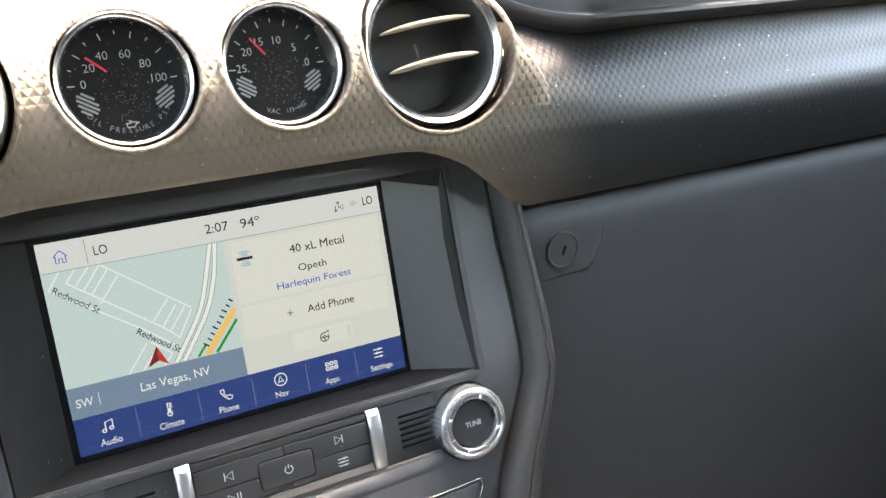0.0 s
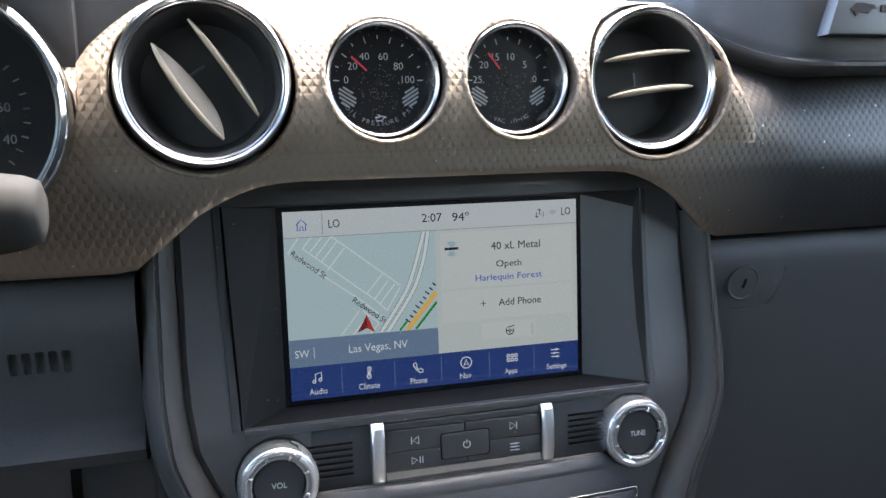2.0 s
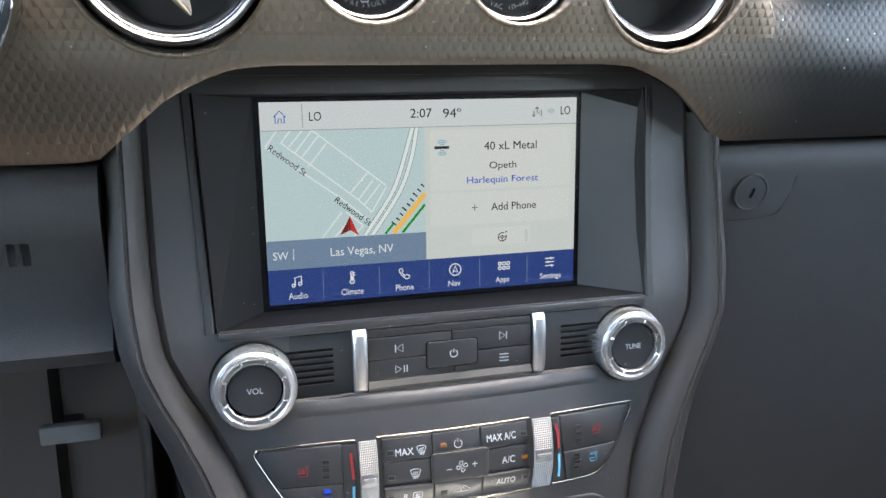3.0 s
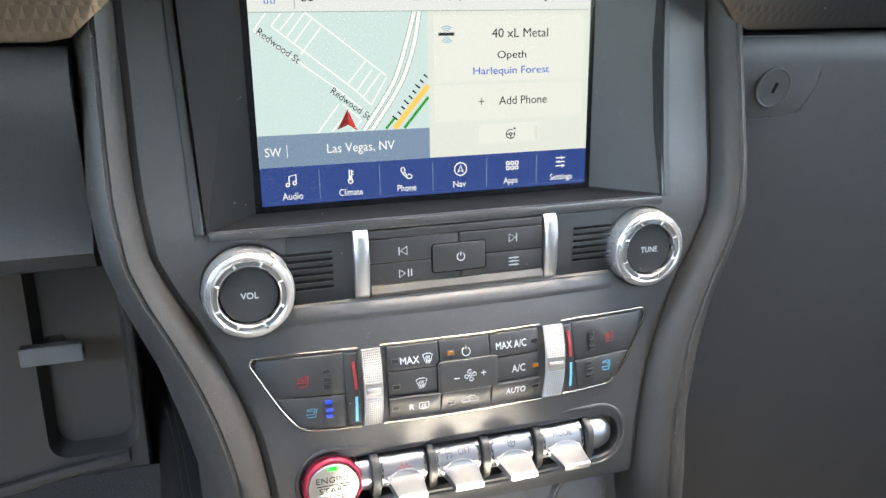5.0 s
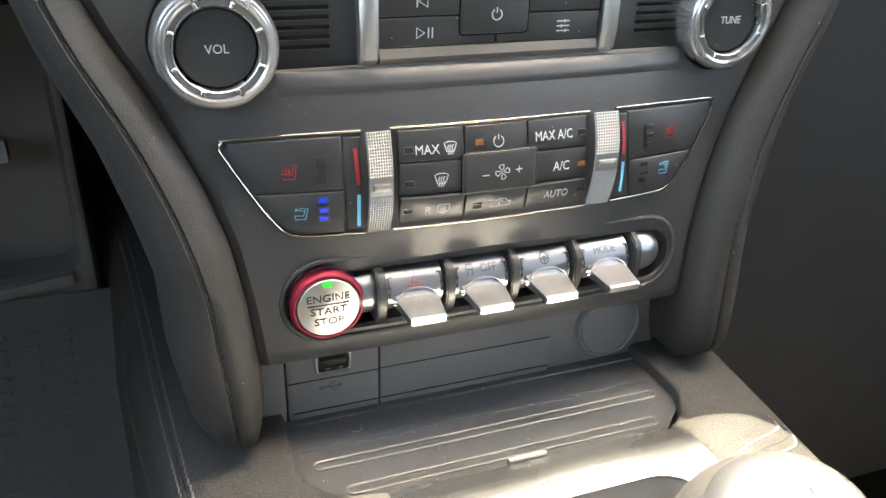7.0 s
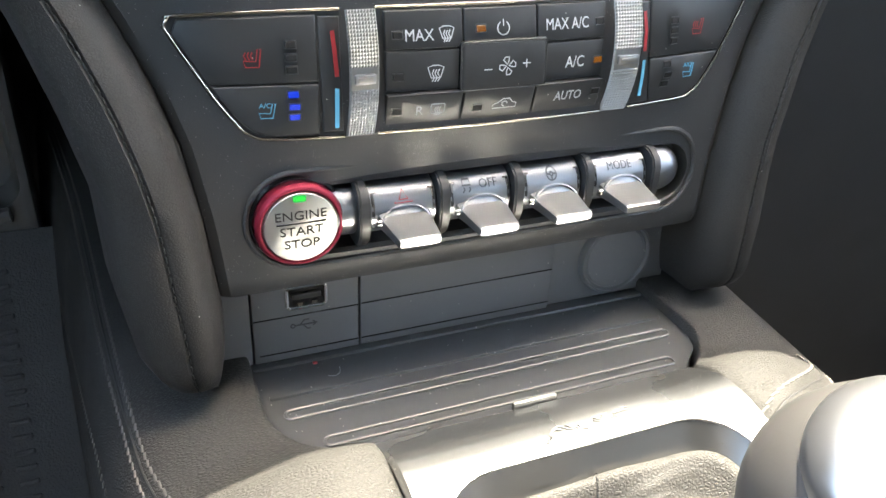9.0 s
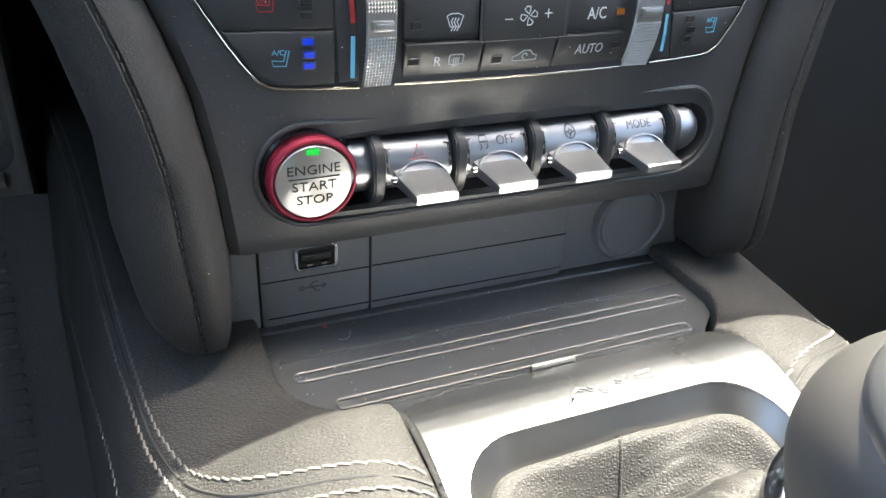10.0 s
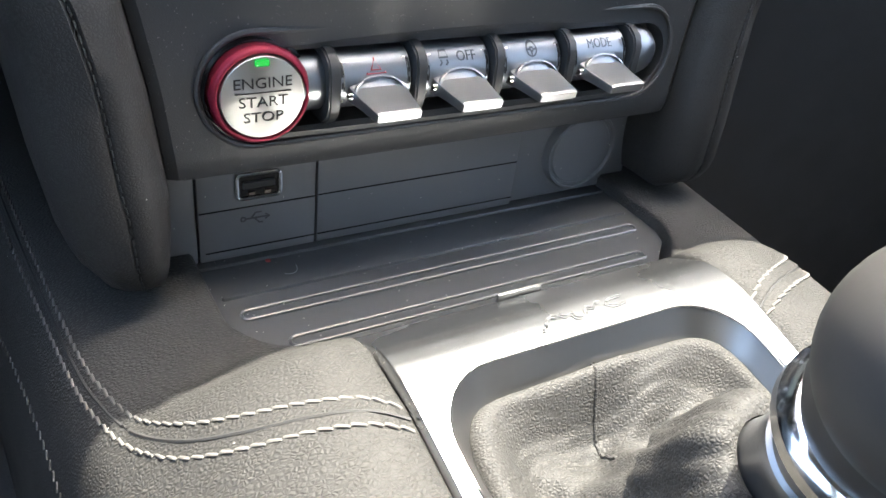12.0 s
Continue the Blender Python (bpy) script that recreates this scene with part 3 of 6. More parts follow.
        part("opening_liner", lathe([(r - 0.0004, -0.03), (r - 0.0004, 0.026)], 64, (x, 0, z), closed=False), SMOOTH, dash)
    # upper padded dash top, behind and above the trim
    prof = [(0.0, 0.800), (0.002, 0.812), (0.004, 0.822), (0.010, 0.836), (0.03, 0.848), (0.12, 0.856), (0.62, 0.850), (0.62, 0.78), (0.02, 0.78)]
    part("dash_top", loft([[(x, y, z) for y, z in prof] for x in (-0.74, -0.3, 0.0, 0.3, 0.74)]), SHADED_SKIN, dash, "soft dark padded dash top", smooth=40)
    # hollow back of the dash
    part("dash_core", bm_box(-0.74, 0.74, 0.03, 0.50, 0.68, 0.79), SMOOTH, dash)
    # passenger brow with a crease line
    brow = [(-0.022, 0.7975), (-0.0295, 0.7985), (-0.0320, 0.8005), (-0.0318, 0.8025), (-0.0285, 0.8042), (-0.0282, 0.8052), (-0.0290, 0.8065), (-0.0287, 0.812), (-0.0275, 0.830), (-0.0262, 0.850), (-0.0210, 0.862), (0.0, 0.870), (0.06, 0.872), (0.06, 0.79)]
    secs = []
    for x in [0.166 + 0.004 * k for k in range(15)] + [0.25, 0.3, 0.4, 0.55, 0.739]:
        lift = 0.013 * max(0.0, (0.214 - x) / 0.034) ** 2
        over = 0.020 * float(LERP(x, [0.180, 0.192, 0.206, 0.222], [0.0, 0.2, 0.75, 1.0]))
        secs.append([(x, y + lift * 1.2 - (over if y < 0.03 else 0.0), z - over * 0.12 + lift * (1 if z < 0.82 else 0.0)) for y, z in brow])
    part("passenger_brow", loft(secs), SHADED_SKIN, dash, "smooth dark brow over the passenger trim", smooth=50)
    return dash


dashboard()


def badge():
    b = thing("badge_plate", "grey metal badge plate on the passenger dash", "badge")
    y = -0.0520
    plate = prism([(0.2130, 0.8152), (0.2900, 0.8152), (0.2825, 0.8395), (0.2215, 0.8395)], y - 0.004, y + 0.005, 0.0012)
    part("plate", plate, BADGE, b)
    # embossed mark and lettering as plain shapes
    part("mark", prism([(0.2275, 0.8290), (0.2310, 0.8325), (0.2360, 0.8328), (0.2440, 0.8320), (0.2460, 0.8300), (0.2425, 0.8295), (0.2400, 0.8270), (0.2340, 0.8278), (0.2315, 0.8255), (0.2300, 0.8285)], y - 0.0048, y - 0.003), PRINT_DARK, b)
    for k in range(5):
        x = 0.2490 + 0.0068 * k
        part("letter_bar", bm_box(x, x + 0.0045, y - 0.0048, y - 0.003, 0.8280, 0.8318), PRINT_DARK, b)


badge()

# ---- centre stack ----
SX0, SX1, SZ0, SZ1 = -0.092, 0.082, 0.620, 0.7255


def dashes(pts, spacing, r):
    """Short thread stitches along a line."""
    pts = [Vector(q) for q in pts]
    dist = [0.0]
    for a, b in zip(pts, pts[1:]):
        dist.append(dist[-1] + (b - a).length)
    out, s = [], 0.0

    def at(d):
        i = max(j for j in range(len(dist) - 1) if dist[j] <= d)
        return pts[i].lerp(pts[i + 1], (d - dist[i]) / max(1e-9, dist[i + 1] - dist[i]))
    while s + spacing < dist[-1]:
        out.append(tube([at(s), at(s + spacing * 0.62)], r, 6))
        s += spacing
    return out


def centre_stack():
    st = thing("center_stack", "black center stack fascia with leather-padded borders", "center stack")
    zs = [0.459, 0.461, 0.464] + [0.468 + 0.006 * k for k in range(48)]
    secs = []
    for z in zs:
        w = face_w(z)
        lip = {0.459: 0.006, 0.461: 0.002, 0.464: 0.0005}.get(z, 0.0)
        row = [(-w, face_y(-w, z) + 0.006 + lip, z), (-w + 0.001, face_y(-w, z) + 0.0015 + lip, z)]
        row += [(-w + 0.004 + (2 * w - 0.008) * k / 32, face_y(-w + 0.004 + (2 * w - 0.008) * k / 32, z) + lip, z) for k in range(33)]
        row += [(w - 0.001, face_y(w, z) + 0.0015 + lip, z), (w, face_y(w, z) + 0.006 + lip, z)]
        row += [(w, 0.03, z), (0.0, 0.03, z), (-w, 0.03, z)]
        secs.append(row)
    # screen recess: wide in front, narrowing to the display
    cut = [[(-0.1275, -0.05, 0.7300), (0.1235, -0.05, 0.7300), (0.1165, -0.05, 0.6150), (-0.1215, -0.05, 0.6150)],
           [(-0.1265, -0.030, 0.7300), (0.1225, -0.030, 0.7300), (0.1145, -0.0265, 0.6150), (-0.1195, -0.0265, 0.6150)],
           [(-0.0955, 0.0, 0.7285), (0.0850, 0.0, 0.7285), (0.0850, 0.0, 0.6165), (-0.0955, 0.0, 0.6165)],
           [(-0.0955, 0.02, 0.7285), (0.0850, 0.02, 0.7285), (0.0850, 0.02, 0.6165), (-0.0955, 0.02, 0.6165)]]
    cut[1][0] = (-0.1235, -0.0085, 0.7300)
    cut[1][1] = (0.1195, -0.0085, 0.7300)
    mouth = rounded(-0.0880, 0.0905, 0.4712, 0.5045, 0.0166, 10)
    stadium = rounded(-0.0866, 0.0884, 0.4742, 0.4986, 0.0121, 10)
    audio = rounded(-0.0855, 0.0855, 0.5770, 0.6110, 0.001, 2)
    plate = carve(loft(secs), loft(cut),
                  loft([[(x, y, z) for x, z in o] for o, y in ((mouth, -0.2), (mouth, -0.0428), (stadium, -0.0392), (stadium, -0.030))]),
                  prism(audio, -0.0075, 0.0015, fy=lambda x, z: face_y(x, 0.594)),
                  *[lathe([(0.0217, 0.0228), (0.0220, 0.06)], 56, (x, 0, z)) for x, z in ((-0.1035, 0.5882), (0.1025, 0.5892))])
    part("fascia", plate, BLACK, st, "black moulded fascia panel", smooth=22)
    # thin raised outline round the switch recess
    rim = [(x, face_y(x, z) - 0.0004, z) for x, z in rounded(-0.0886, 0.0912, 0.4703, 0.5052, 0.0174, 12)]
    part("recess_rim", tube(rim, 0.0010, 8, closed=True), BLACK, st)
    # sloping step under the audio keys and the rolled lower edge
    step = []
    for k in range(19):
        x = -0.0835 + 0.167 * k / 18
        deep = 0.0011 * min(1.0, k / 2, (18 - k) / 2)
        step.append([(x, face_y(x, z) + off * deep - 0.0001, z) for z, off in ((0.5772, 1.0), (0.5766, -0.2), (0.5725, -1.0), (0.5712, -0.9), (0.5690, 0.3), (0.5690, 3.0), (0.5772, 3.0))])
    part("step", loft(step), BLACK, st, "sloping step below the audio keys", smooth=40)
    # ledge under the display, side edges and the strip above it
    part("ledge", bm_box(-0.1185, 0.1135, -0.0292, -0.024, 0.6113, 0.6157, 0.0008), SMOOTH, st, "satin ledge under the display")
    # satin lining of the display recess, a flat strip along each side of it and the dark groove between them
    lining = [[(x * 0.998, y, z + (-0.0003 if z > 0.68 else 0.0003)) for x, y, z in ring] for ring in (cut[1], cut[2])]
    part("recess_lining", loft(lining, cap=False), SHADED_RECESS, st, "satin lining of the display recess, darkened as shade", smooth=0)
    for s, top, low in ((-1, 0.1236, 0.1196), (1, 0.1196, 0.1146)):
        line = [(0.6150, low), (0.640, low + 0.2 * (top - low)), (0.672, low + 0.5 * (top - low)), (0.705, low + 0.8 * (top - low)), (0.7305, top)]
        strip, groove = [], []
        for z, x in line:
            y0 = face_y(x, z)
            strip.append([(s * (x + 0.0010), y0 + 0.002, z), (s * (x + 0.0010), y0 - 0.0006, z), (s * (x + 0.0016), y0 - 0.0011, z), (s * (x + 0.0048), y0 - 0.0009, z), (s * (x + 0.0054), y0 - 0.0003, z), (s * (x + 0.0054), y0 + 0.002, z)])
            groove.append((s * (x + 0.0004), y0 - 0.0001, z))
        part("bezel_edge", loft(strip), KEYCAP, st, "flat satin strip beside the display", smooth=30)
        part("bezel_groove", tube(groove, 0.0006, 6), GLOSS, st)
    part("sensor_strip", bm_box(-0.0935, 0.0785, -0.006, 0.004, 0.7312, 0.7378, 0.0006), SMOOTH, st, "dark strip above the display")
    part("recess_head", bm_box(-0.128, 0.124, -0.010, 0.01, 0.7385, 0.75), SMOOTH, st)
    # padded borders
    for s in (-1, 1):
        secs, seam = [], []
        for k in range(53):
            z = 0.4262 + (0.716 - 0.4262) * k / 52
            zz = max(z, 0.459)
            w = face_w(zz) - 0.0006
            o = max(pad_w(z) if s < 0 else max(pad_w(z), float(LERP(z, [0.4262, 0.429, 0.434], [0.118, 0.1285, 0.1315]))), w + 0.004)
            if z < 0.459:
                w = w + 0.004 * ((0.459 - z) / 0.033) ** 3
                o = max(o, w + 0.004)
            y = face_y(w, zz)
            h = 0.0125 * min(1.0, ((z - 0.4262) / 0.014) ** 0.5 if z > 0.4262 else 0.0) + 0.0005
            m = w + (o - w) * 0.45
            sec = [(w, y + 0.012), (w, y + 0.002), (w + (m - w) * 0.18, y - h * 0.55), (w + (m - w) * 0.55, y - h * 0.92), (m - 0.0012, y - h * 1.02), (m, y - h * 0.93), (m + 0.0012, y - h * 1.02),
                   (m + (o - m) * 0.4, y - h * 0.90), (m + (o - m) * 0.75, y - h * 0.45), (o, y + 0.004), (o + 0.002, y + 0.02), (o + 0.006, 0.20), (w - 0.02, 0.20)]
            secs.append([(s * x, yy, z) for x, yy in sec])
            seam.append((s * m, y - h * 0.99, z))
        border = part("padded_border", loft(secs), BOLSTER, st, "black stitched leather padding", smooth=60)
        part("stitching", bm_join(*dashes(seam, 0.0034, 0.00036)), SEAM, border, "row of dark thread stitches", smooth=60)["kind"] = "stuff"
    return st


centre_stack()


def flat_part(name, outline, y, mat, parent, label="", thick=0.0003):
    return part(name, prism(outline, y - thick, y), mat, parent, label, smooth=0)


def rect(x0, x1, z0, z1):
    return [(x0, z0), (x1, z0), (x1, z1), (x0, z1)]


def touchscreen():
    ts = thing("touchscreen", "lit touchscreen showing a map and audio page", "touchscreen")
    part("housing", bm_box(SX0 - 0.0045, SX1 + 0.0045, 0.0004, 0.012, SZ0 - 0.0045, SZ1 + 0.004), GLOSS, ts, "gloss black display border")
    y = 0.0
    bar = screen_mat("screen header", 205, 211, 213)
    land = screen_mat("map ground", 186, 207, 210)
    card = screen_mat("media page", 203, 209, 206)
    card2 = screen_mat("media card", 210, 214, 211)
    navy = screen_mat("tab bar", 38, 62, 126)
    slate = screen_mat("place bar", 112, 134, 160)
    white = screen_mat("white ink", 226, 230, 234)
    ink = screen_mat("black ink", 28, 32, 36)
    greyink = screen_mat("grey ink", 150, 158, 160)
    blueink = screen_mat("blue ink", 40, 80, 190)
    road = screen_mat("road line", 224, 232, 232)
    road2 = screen_mat("road edge", 132, 148, 150)
    green = screen_mat("traffic green", 24, 140, 40)
    amber = screen_mat("traffic amber", 238, 190, 96)
    red = screen_mat("position red", 190, 52, 44)
    darkred = screen_mat("position shade", 120, 30, 30)
    ZS, ZT, ZB, XM = 0.7112, 0.6390, 0.6545, -0.0065
    flat_part("status_bar", rect(SX0, SX1, ZS, SZ1), y, bar, ts)
    flat_part("map", rect(SX0, XM, ZT, ZS), y, land, ts)
    flat_part("media_page", rect(XM, SX1, ZT, ZS), y, card, ts)
    flat_part("tab_bar", rect(SX0, SX1, SZ0, ZT), y, navy, ts)
    y1 = -0.0004
    flat_part("place_bar", rect(SX0, XM, ZT, ZB), y1 - 0.0003, slate, ts)
    flat_part("media_card", rect(-0.0032, 0.0785, 0.6765, 0.7092), y1, card2, ts)
    flat_part("phone_card", rect(-0.0032, 0.0785, 0.6570, 0.6748), y1, card2, ts)
    flat_part("heat_button", rect(0.0205, 0.0545, 0.6447, 0.6543), y1, card2, ts)

    def word(text, x0, x1, z, h, mat, lift=0.0004, tilt=0.0, bold=0.0):
        bm = lettering_bm(text, math.hypot(x1 - x0, 0) if not tilt else x1 - x0, h, 0.00008, bold)
        part("text", placed(bm, (x0 + x1) / 2, y1 - lift, z, 0, tilt, 0), mat, ts, smooth=0)

    def icon(lines, x, z, scale, width, mat, lift=0.0004):
        part("icon", placed(strokes_bm(lines, scale, width, 0.00008), x, y1 - lift, z), mat, ts, smooth=0)

    part("divider", bm_box(SX0, SX1, y1 - 0.0002, y1, ZS - 0.0002, ZS + 0.0002), greyink, ts, smooth=0)
    part("divider", bm_box(-0.0708, -0.0704, y1 - 0.0002, y1, 0.7125, 0.7245), greyink, ts, smooth=0)
    word("LO", -0.0672, -0.0610, 0.7181, 0.0046, ink)
    word("2:07", -0.0140, -0.0022, 0.7186, 0.0048, ink)
    word("94º", 0.0040, 0.0142, 0.7183, 0.0049, ink)
    word("LO", 0.0722, 0.0780, 0.7185, 0.0046, ink)
    icon([[(-1, 0), (0, 1), (1, 0)], [(-0.75, 0.1), (-0.75, -1), (-0.25, -1), (-0.25, -0.3), (0.25, -0.3), (0.25, -1), (0.75, -1), (0.75, 0.1)]], -0.0820, 0.7181, 0.0030, 0.0005, blueink)
    icon([[(-0.6, 0.2), (-0.6, -1)], [(-1, -0.6), (-0.6, -1), (-0.2, -0.6)], [(0.1, -0.4), (0.1, 1)], [(-0.3, 0.6), (0.1, 1), (0.5, 0.6)], [(0.4, -0.2), (1.1, 0.3), (1.1, -0.9), (0.4, -0.2)]], 0.0578, 0.7180, 0.0026, 0.0004, ink)
    for r in (0.35, 0.7, 1.05):
        icon([ring_line(0, -0.6, r, 40, 140, 8)], 0.0665, 0.7180, 0.0026, 0.0004, greyink)
    # map
    lines = [((-0.084, 0.711), (-0.090, 0.703)), ((-0.077, 0.711), (-0.082, 0.705)), ((-0.071, 0.711), (-0.078, 0.703)), ((-0.066, 0.711), (-0.075, 0.700)), ((-0.063, 0.708), (-0.072, 0.697)),
             ((-0.059, 0.704), (-0.069, 0.692)), ((-0.066, 0.711), (-0.028, 0.681)), ((-0.082, 0.705), (-0.043, 0.674)), ((-0.090, 0.703), (-0.052, 0.675)), ((-0.038, 0.688), (-0.047, 0.678)),
             ((-0.035, 0.684), (-0.043, 0.674)), ((-0.031, 0.682), (-0.040, 0.671)), ((-0.028, 0.680), (-0.036, 0.667)), ((-0.052, 0.675), (-0.038, 0.663)), ((-0.043, 0.674), (-0.036, 0.667)),
             ((-0.052, 0.668), (-0.063, 0.6545)), ((-0.050, 0.668), (-0.041, 0.660)), ((-0.041, 0.660), (-0.046, 0.6545)), ((-0.047, 0.665), (-0.056, 0.6548))]
    for a, b in lines:
        part("street", placed(strokes_bm([[a, b]], 1.0, 0.0007, 0.00006), 0, y1, 0), road, ts, smooth=0)
    for dx in (0.0, 0.0040):
        main = smooth_path([(-0.0130 + dx * 0.6, 0, 0.7110), (-0.0175 + dx, 0, 0.696), (-0.0225 + dx, 0, 0.6815), (-0.0285 + dx, 0, 0.671), (-0.0400 + dx, 0, 0.6548)], 5)
        for off, mat, wd, up in ((0, road2, 0.0026, 0), (0, road, 0.0019, 0.0001)):
            part("highway", placed(strokes_bm([[(p.x, p.z) for p in main]], 1.0, wd, 0.00006), 0, y1 - up, 0), mat, ts, smooth=0)
    for x0, z0, x1, z1, mat, wd in ((-0.0290, 0.6549, -0.0245, 0.6600, green, 0.0012), (-0.0245, 0.6549, -0.0067, 0.6755, amber, 0.0028), (-0.0195, 0.6549, -0.0067, 0.6697, green, 0.0014)):
        part("traffic_line", placed(strokes_bm([[(x0, z0), (x1, z1)]], 1.0, wd, 0.00008), 0, y1 - 0.0001, 0), mat, ts, smooth=0)
    word("Redwood St", -0.0905, -0.0675, 0.6960, 0.0033, ink, tilt=38)
    word("Redwood St", -0.0575, -0.0345, 0.6680, 0.0033, ink, tilt=38)
    # a road name that is not spelt out
    for k in range(9):
        x = -0.0240 + 0.0020 * k
        part("name_bar", placed(bm_box(-0.0004, 0.0004, y1 - 0.0003, y1 - 0.0001, -0.0013, 0.0011 + 0.0007 * (k % 3 == 0)), x, 0, 0.6600 + 0.00252 * k, 0, -50, 0), ink, ts, smooth=0)
    flat_part("position_arrow", [(-0.0535, 0.6558), (-0.0480, 0.6580), (-0.0480, 0.6655)], y1 - 0.0004, darkred, ts)
    flat_part("position_arrow", [(-0.0480, 0.6580), (-0.0435, 0.6550), (-0.0480, 0.6655)], y1 - 0.0004, red, ts)
    word("SW", -0.0890, -0.0812, 0.6465, 0.0042, white, 0.0008)
    part("divider", bm_box(-0.0786, -0.0783, y1 - 0.0010, y1 - 0.0004, 0.6435, 0.6498), white, ts, smooth=0)
    word("Las Vegas, NV", -0.0590, -0.0250, 0.6462, 0.0058, white, 0.0008)
    # media page
    word("40 xL Metal", 0.0272, 0.0580, 0.7002, 0.0045, ink)
    word("Opeth", 0.0302, 0.0460, 0.6890, 0.0050, ink)
    word("Harlequin Forest", 0.0172, 0.0590, 0.6812, 0.0048, blueink)
    word("Add Phone", 0.0312, 0.0580, 0.6665, 0.0043, ink)
    icon([[(-1, 0), (1, 0)], [(0, -1), (0, 1)]], 0.0215, 0.6665, 0.0017, 0.0004, ink)
    cyan = screen_mat("cyan ink", 60, 150, 190)
    for r in (1.2, 1.9, 2.6):
        for a in (50, 230):
            icon([ring_line(0, 0, r, a, a + 80, 8)], 0.0032, 0.7000, 0.0015, 0.0004, cyan)
    part("logo_bar", bm_box(-0.0010, 0.0072, y1 - 0.0005, y1, 0.6993, 0.7008), ink, ts, smooth=0)
    icon([ring_line(0, 0, 1, 60, 385, 18), ring_line(0, 0, 0.3, n=10), [(-1, 0), (-0.3, 0)], [(0.3, 0), (0.9, 0)], [(0, -0.3), (0, -0.95)]], 0.0378, 0.6490, 0.0024, 0.0005, ink)
    icon([[(-0.4, -0.4), (-0.2, 0), (-0.4, 0.4)], [(0.0, -0.4), (0.2, 0), (0.0, 0.4)], [(0.4, -0.4), (0.6, 0), (0.4, 0.4)]], 0.0398, 0.6518, 0.0012, 0.0003, ink)
    icon([rounded(-0.3, 0.3, -2, 2, 0.3, 3) + [(0.3, 1.7)]], 0.0522, 0.6490, 0.0016, 0.0002, greyink)
    # tabs
    tabs = (("Audio", -0.0820, -0.0720), ("Climate", -0.0540, -0.0420), ("Phone", -0.0240, -0.0140), ("Nav", 0.0060, 0.0130), ("Apps", 0.0340, 0.0420), ("Settings", 0.0610, 0.0740))
    for text, a, b in tabs:
        h = {"Audio": 0.0034, "Settings": 0.0042, "Apps": 0.0042, "Phone": 0.0034, "Climate": 0.0034, "Nav": 0.0032}[text]
        word(text, a, b, 0.6244 - (0.0005 if text in ("Apps", "Settings") else 0), h, white)
    for x in (-0.0635, -0.0330, -0.0050, 0.0245, 0.0530):
        part("divider", bm_box(x - 0.00015, x + 0.00015, y1 - 0.0002, y1, 0.6215, 0.6370), slate, ts, smooth=0)
    z = 0.6322
    icon([[(-0.6, -0.8), (-0.6, 0.8), (0.7, 1.1), (0.7, -0.5)], ring_line(-0.9, -0.8, 0.32, n=8), ring_line(0.4, -0.5, 0.32, n=8)], -0.0768, z, 0.0026, 0.0006, white)
    icon([[(-0.2, -0.4), (-0.2, 1.2), (0.2, 1.2), (0.2, -0.4)], ring_line(0, -0.8, 0.42, n=10), [(0.2, 0.9), (0.6, 0.9)], [(0.2, 0.4), (0.6, 0.4)], [(0, -0.8), (0, 0.2)]], -0.0480, z, 0.0028, 0.0006, white)
    icon([[(-1, 0.9), (-0.5, 1.0), (-0.3, 0.4), (-0.55, 0.2), (0.1, -0.5), (0.4, -0.25), (1.0, -0.55), (0.9, -1.0), (0.3, -1.1), (-0.6, -0.3), (-1.05, 0.5), (-1, 0.9)]], -0.0190, z, 0.0028, 0.0006, white)
    icon([ring_line(0, 0, 1), [(-0.42, -0.5), (0, 0.6), (0.42, -0.5), (0, -0.25), (-0.42, -0.5)]], 0.0100, z, 0.0033, 0.0006, white)
    for i in range(3):
        for j in range(2):
            part("icon", placed(strokes_bm([rounded(-0.7, 0.7, -0.7, 0.7, 0.2, 2) + [(0.7, 0.5)]], 0.0011, 0.0006, 0.00008), 0.0364 + 0.0025 * i, y1 - 0.0004, z - 0.0012 + 0.0026 * j), white, ts, smooth=0)
    icon([[(-1, 0.8), (1, 0.8)], [(-1, 0), (1, 0)], [(-1, -0.8), (1, -0.8)], [(0.3, 1.1), (0.3, 0.5)], [(-0.3, 0.3), (-0.3, -0.3)], [(0.5, -0.5), (0.5, -1.1)]], 0.0668, z + 0.0003, 0.0027, 0.0006, white)


touchscreen()


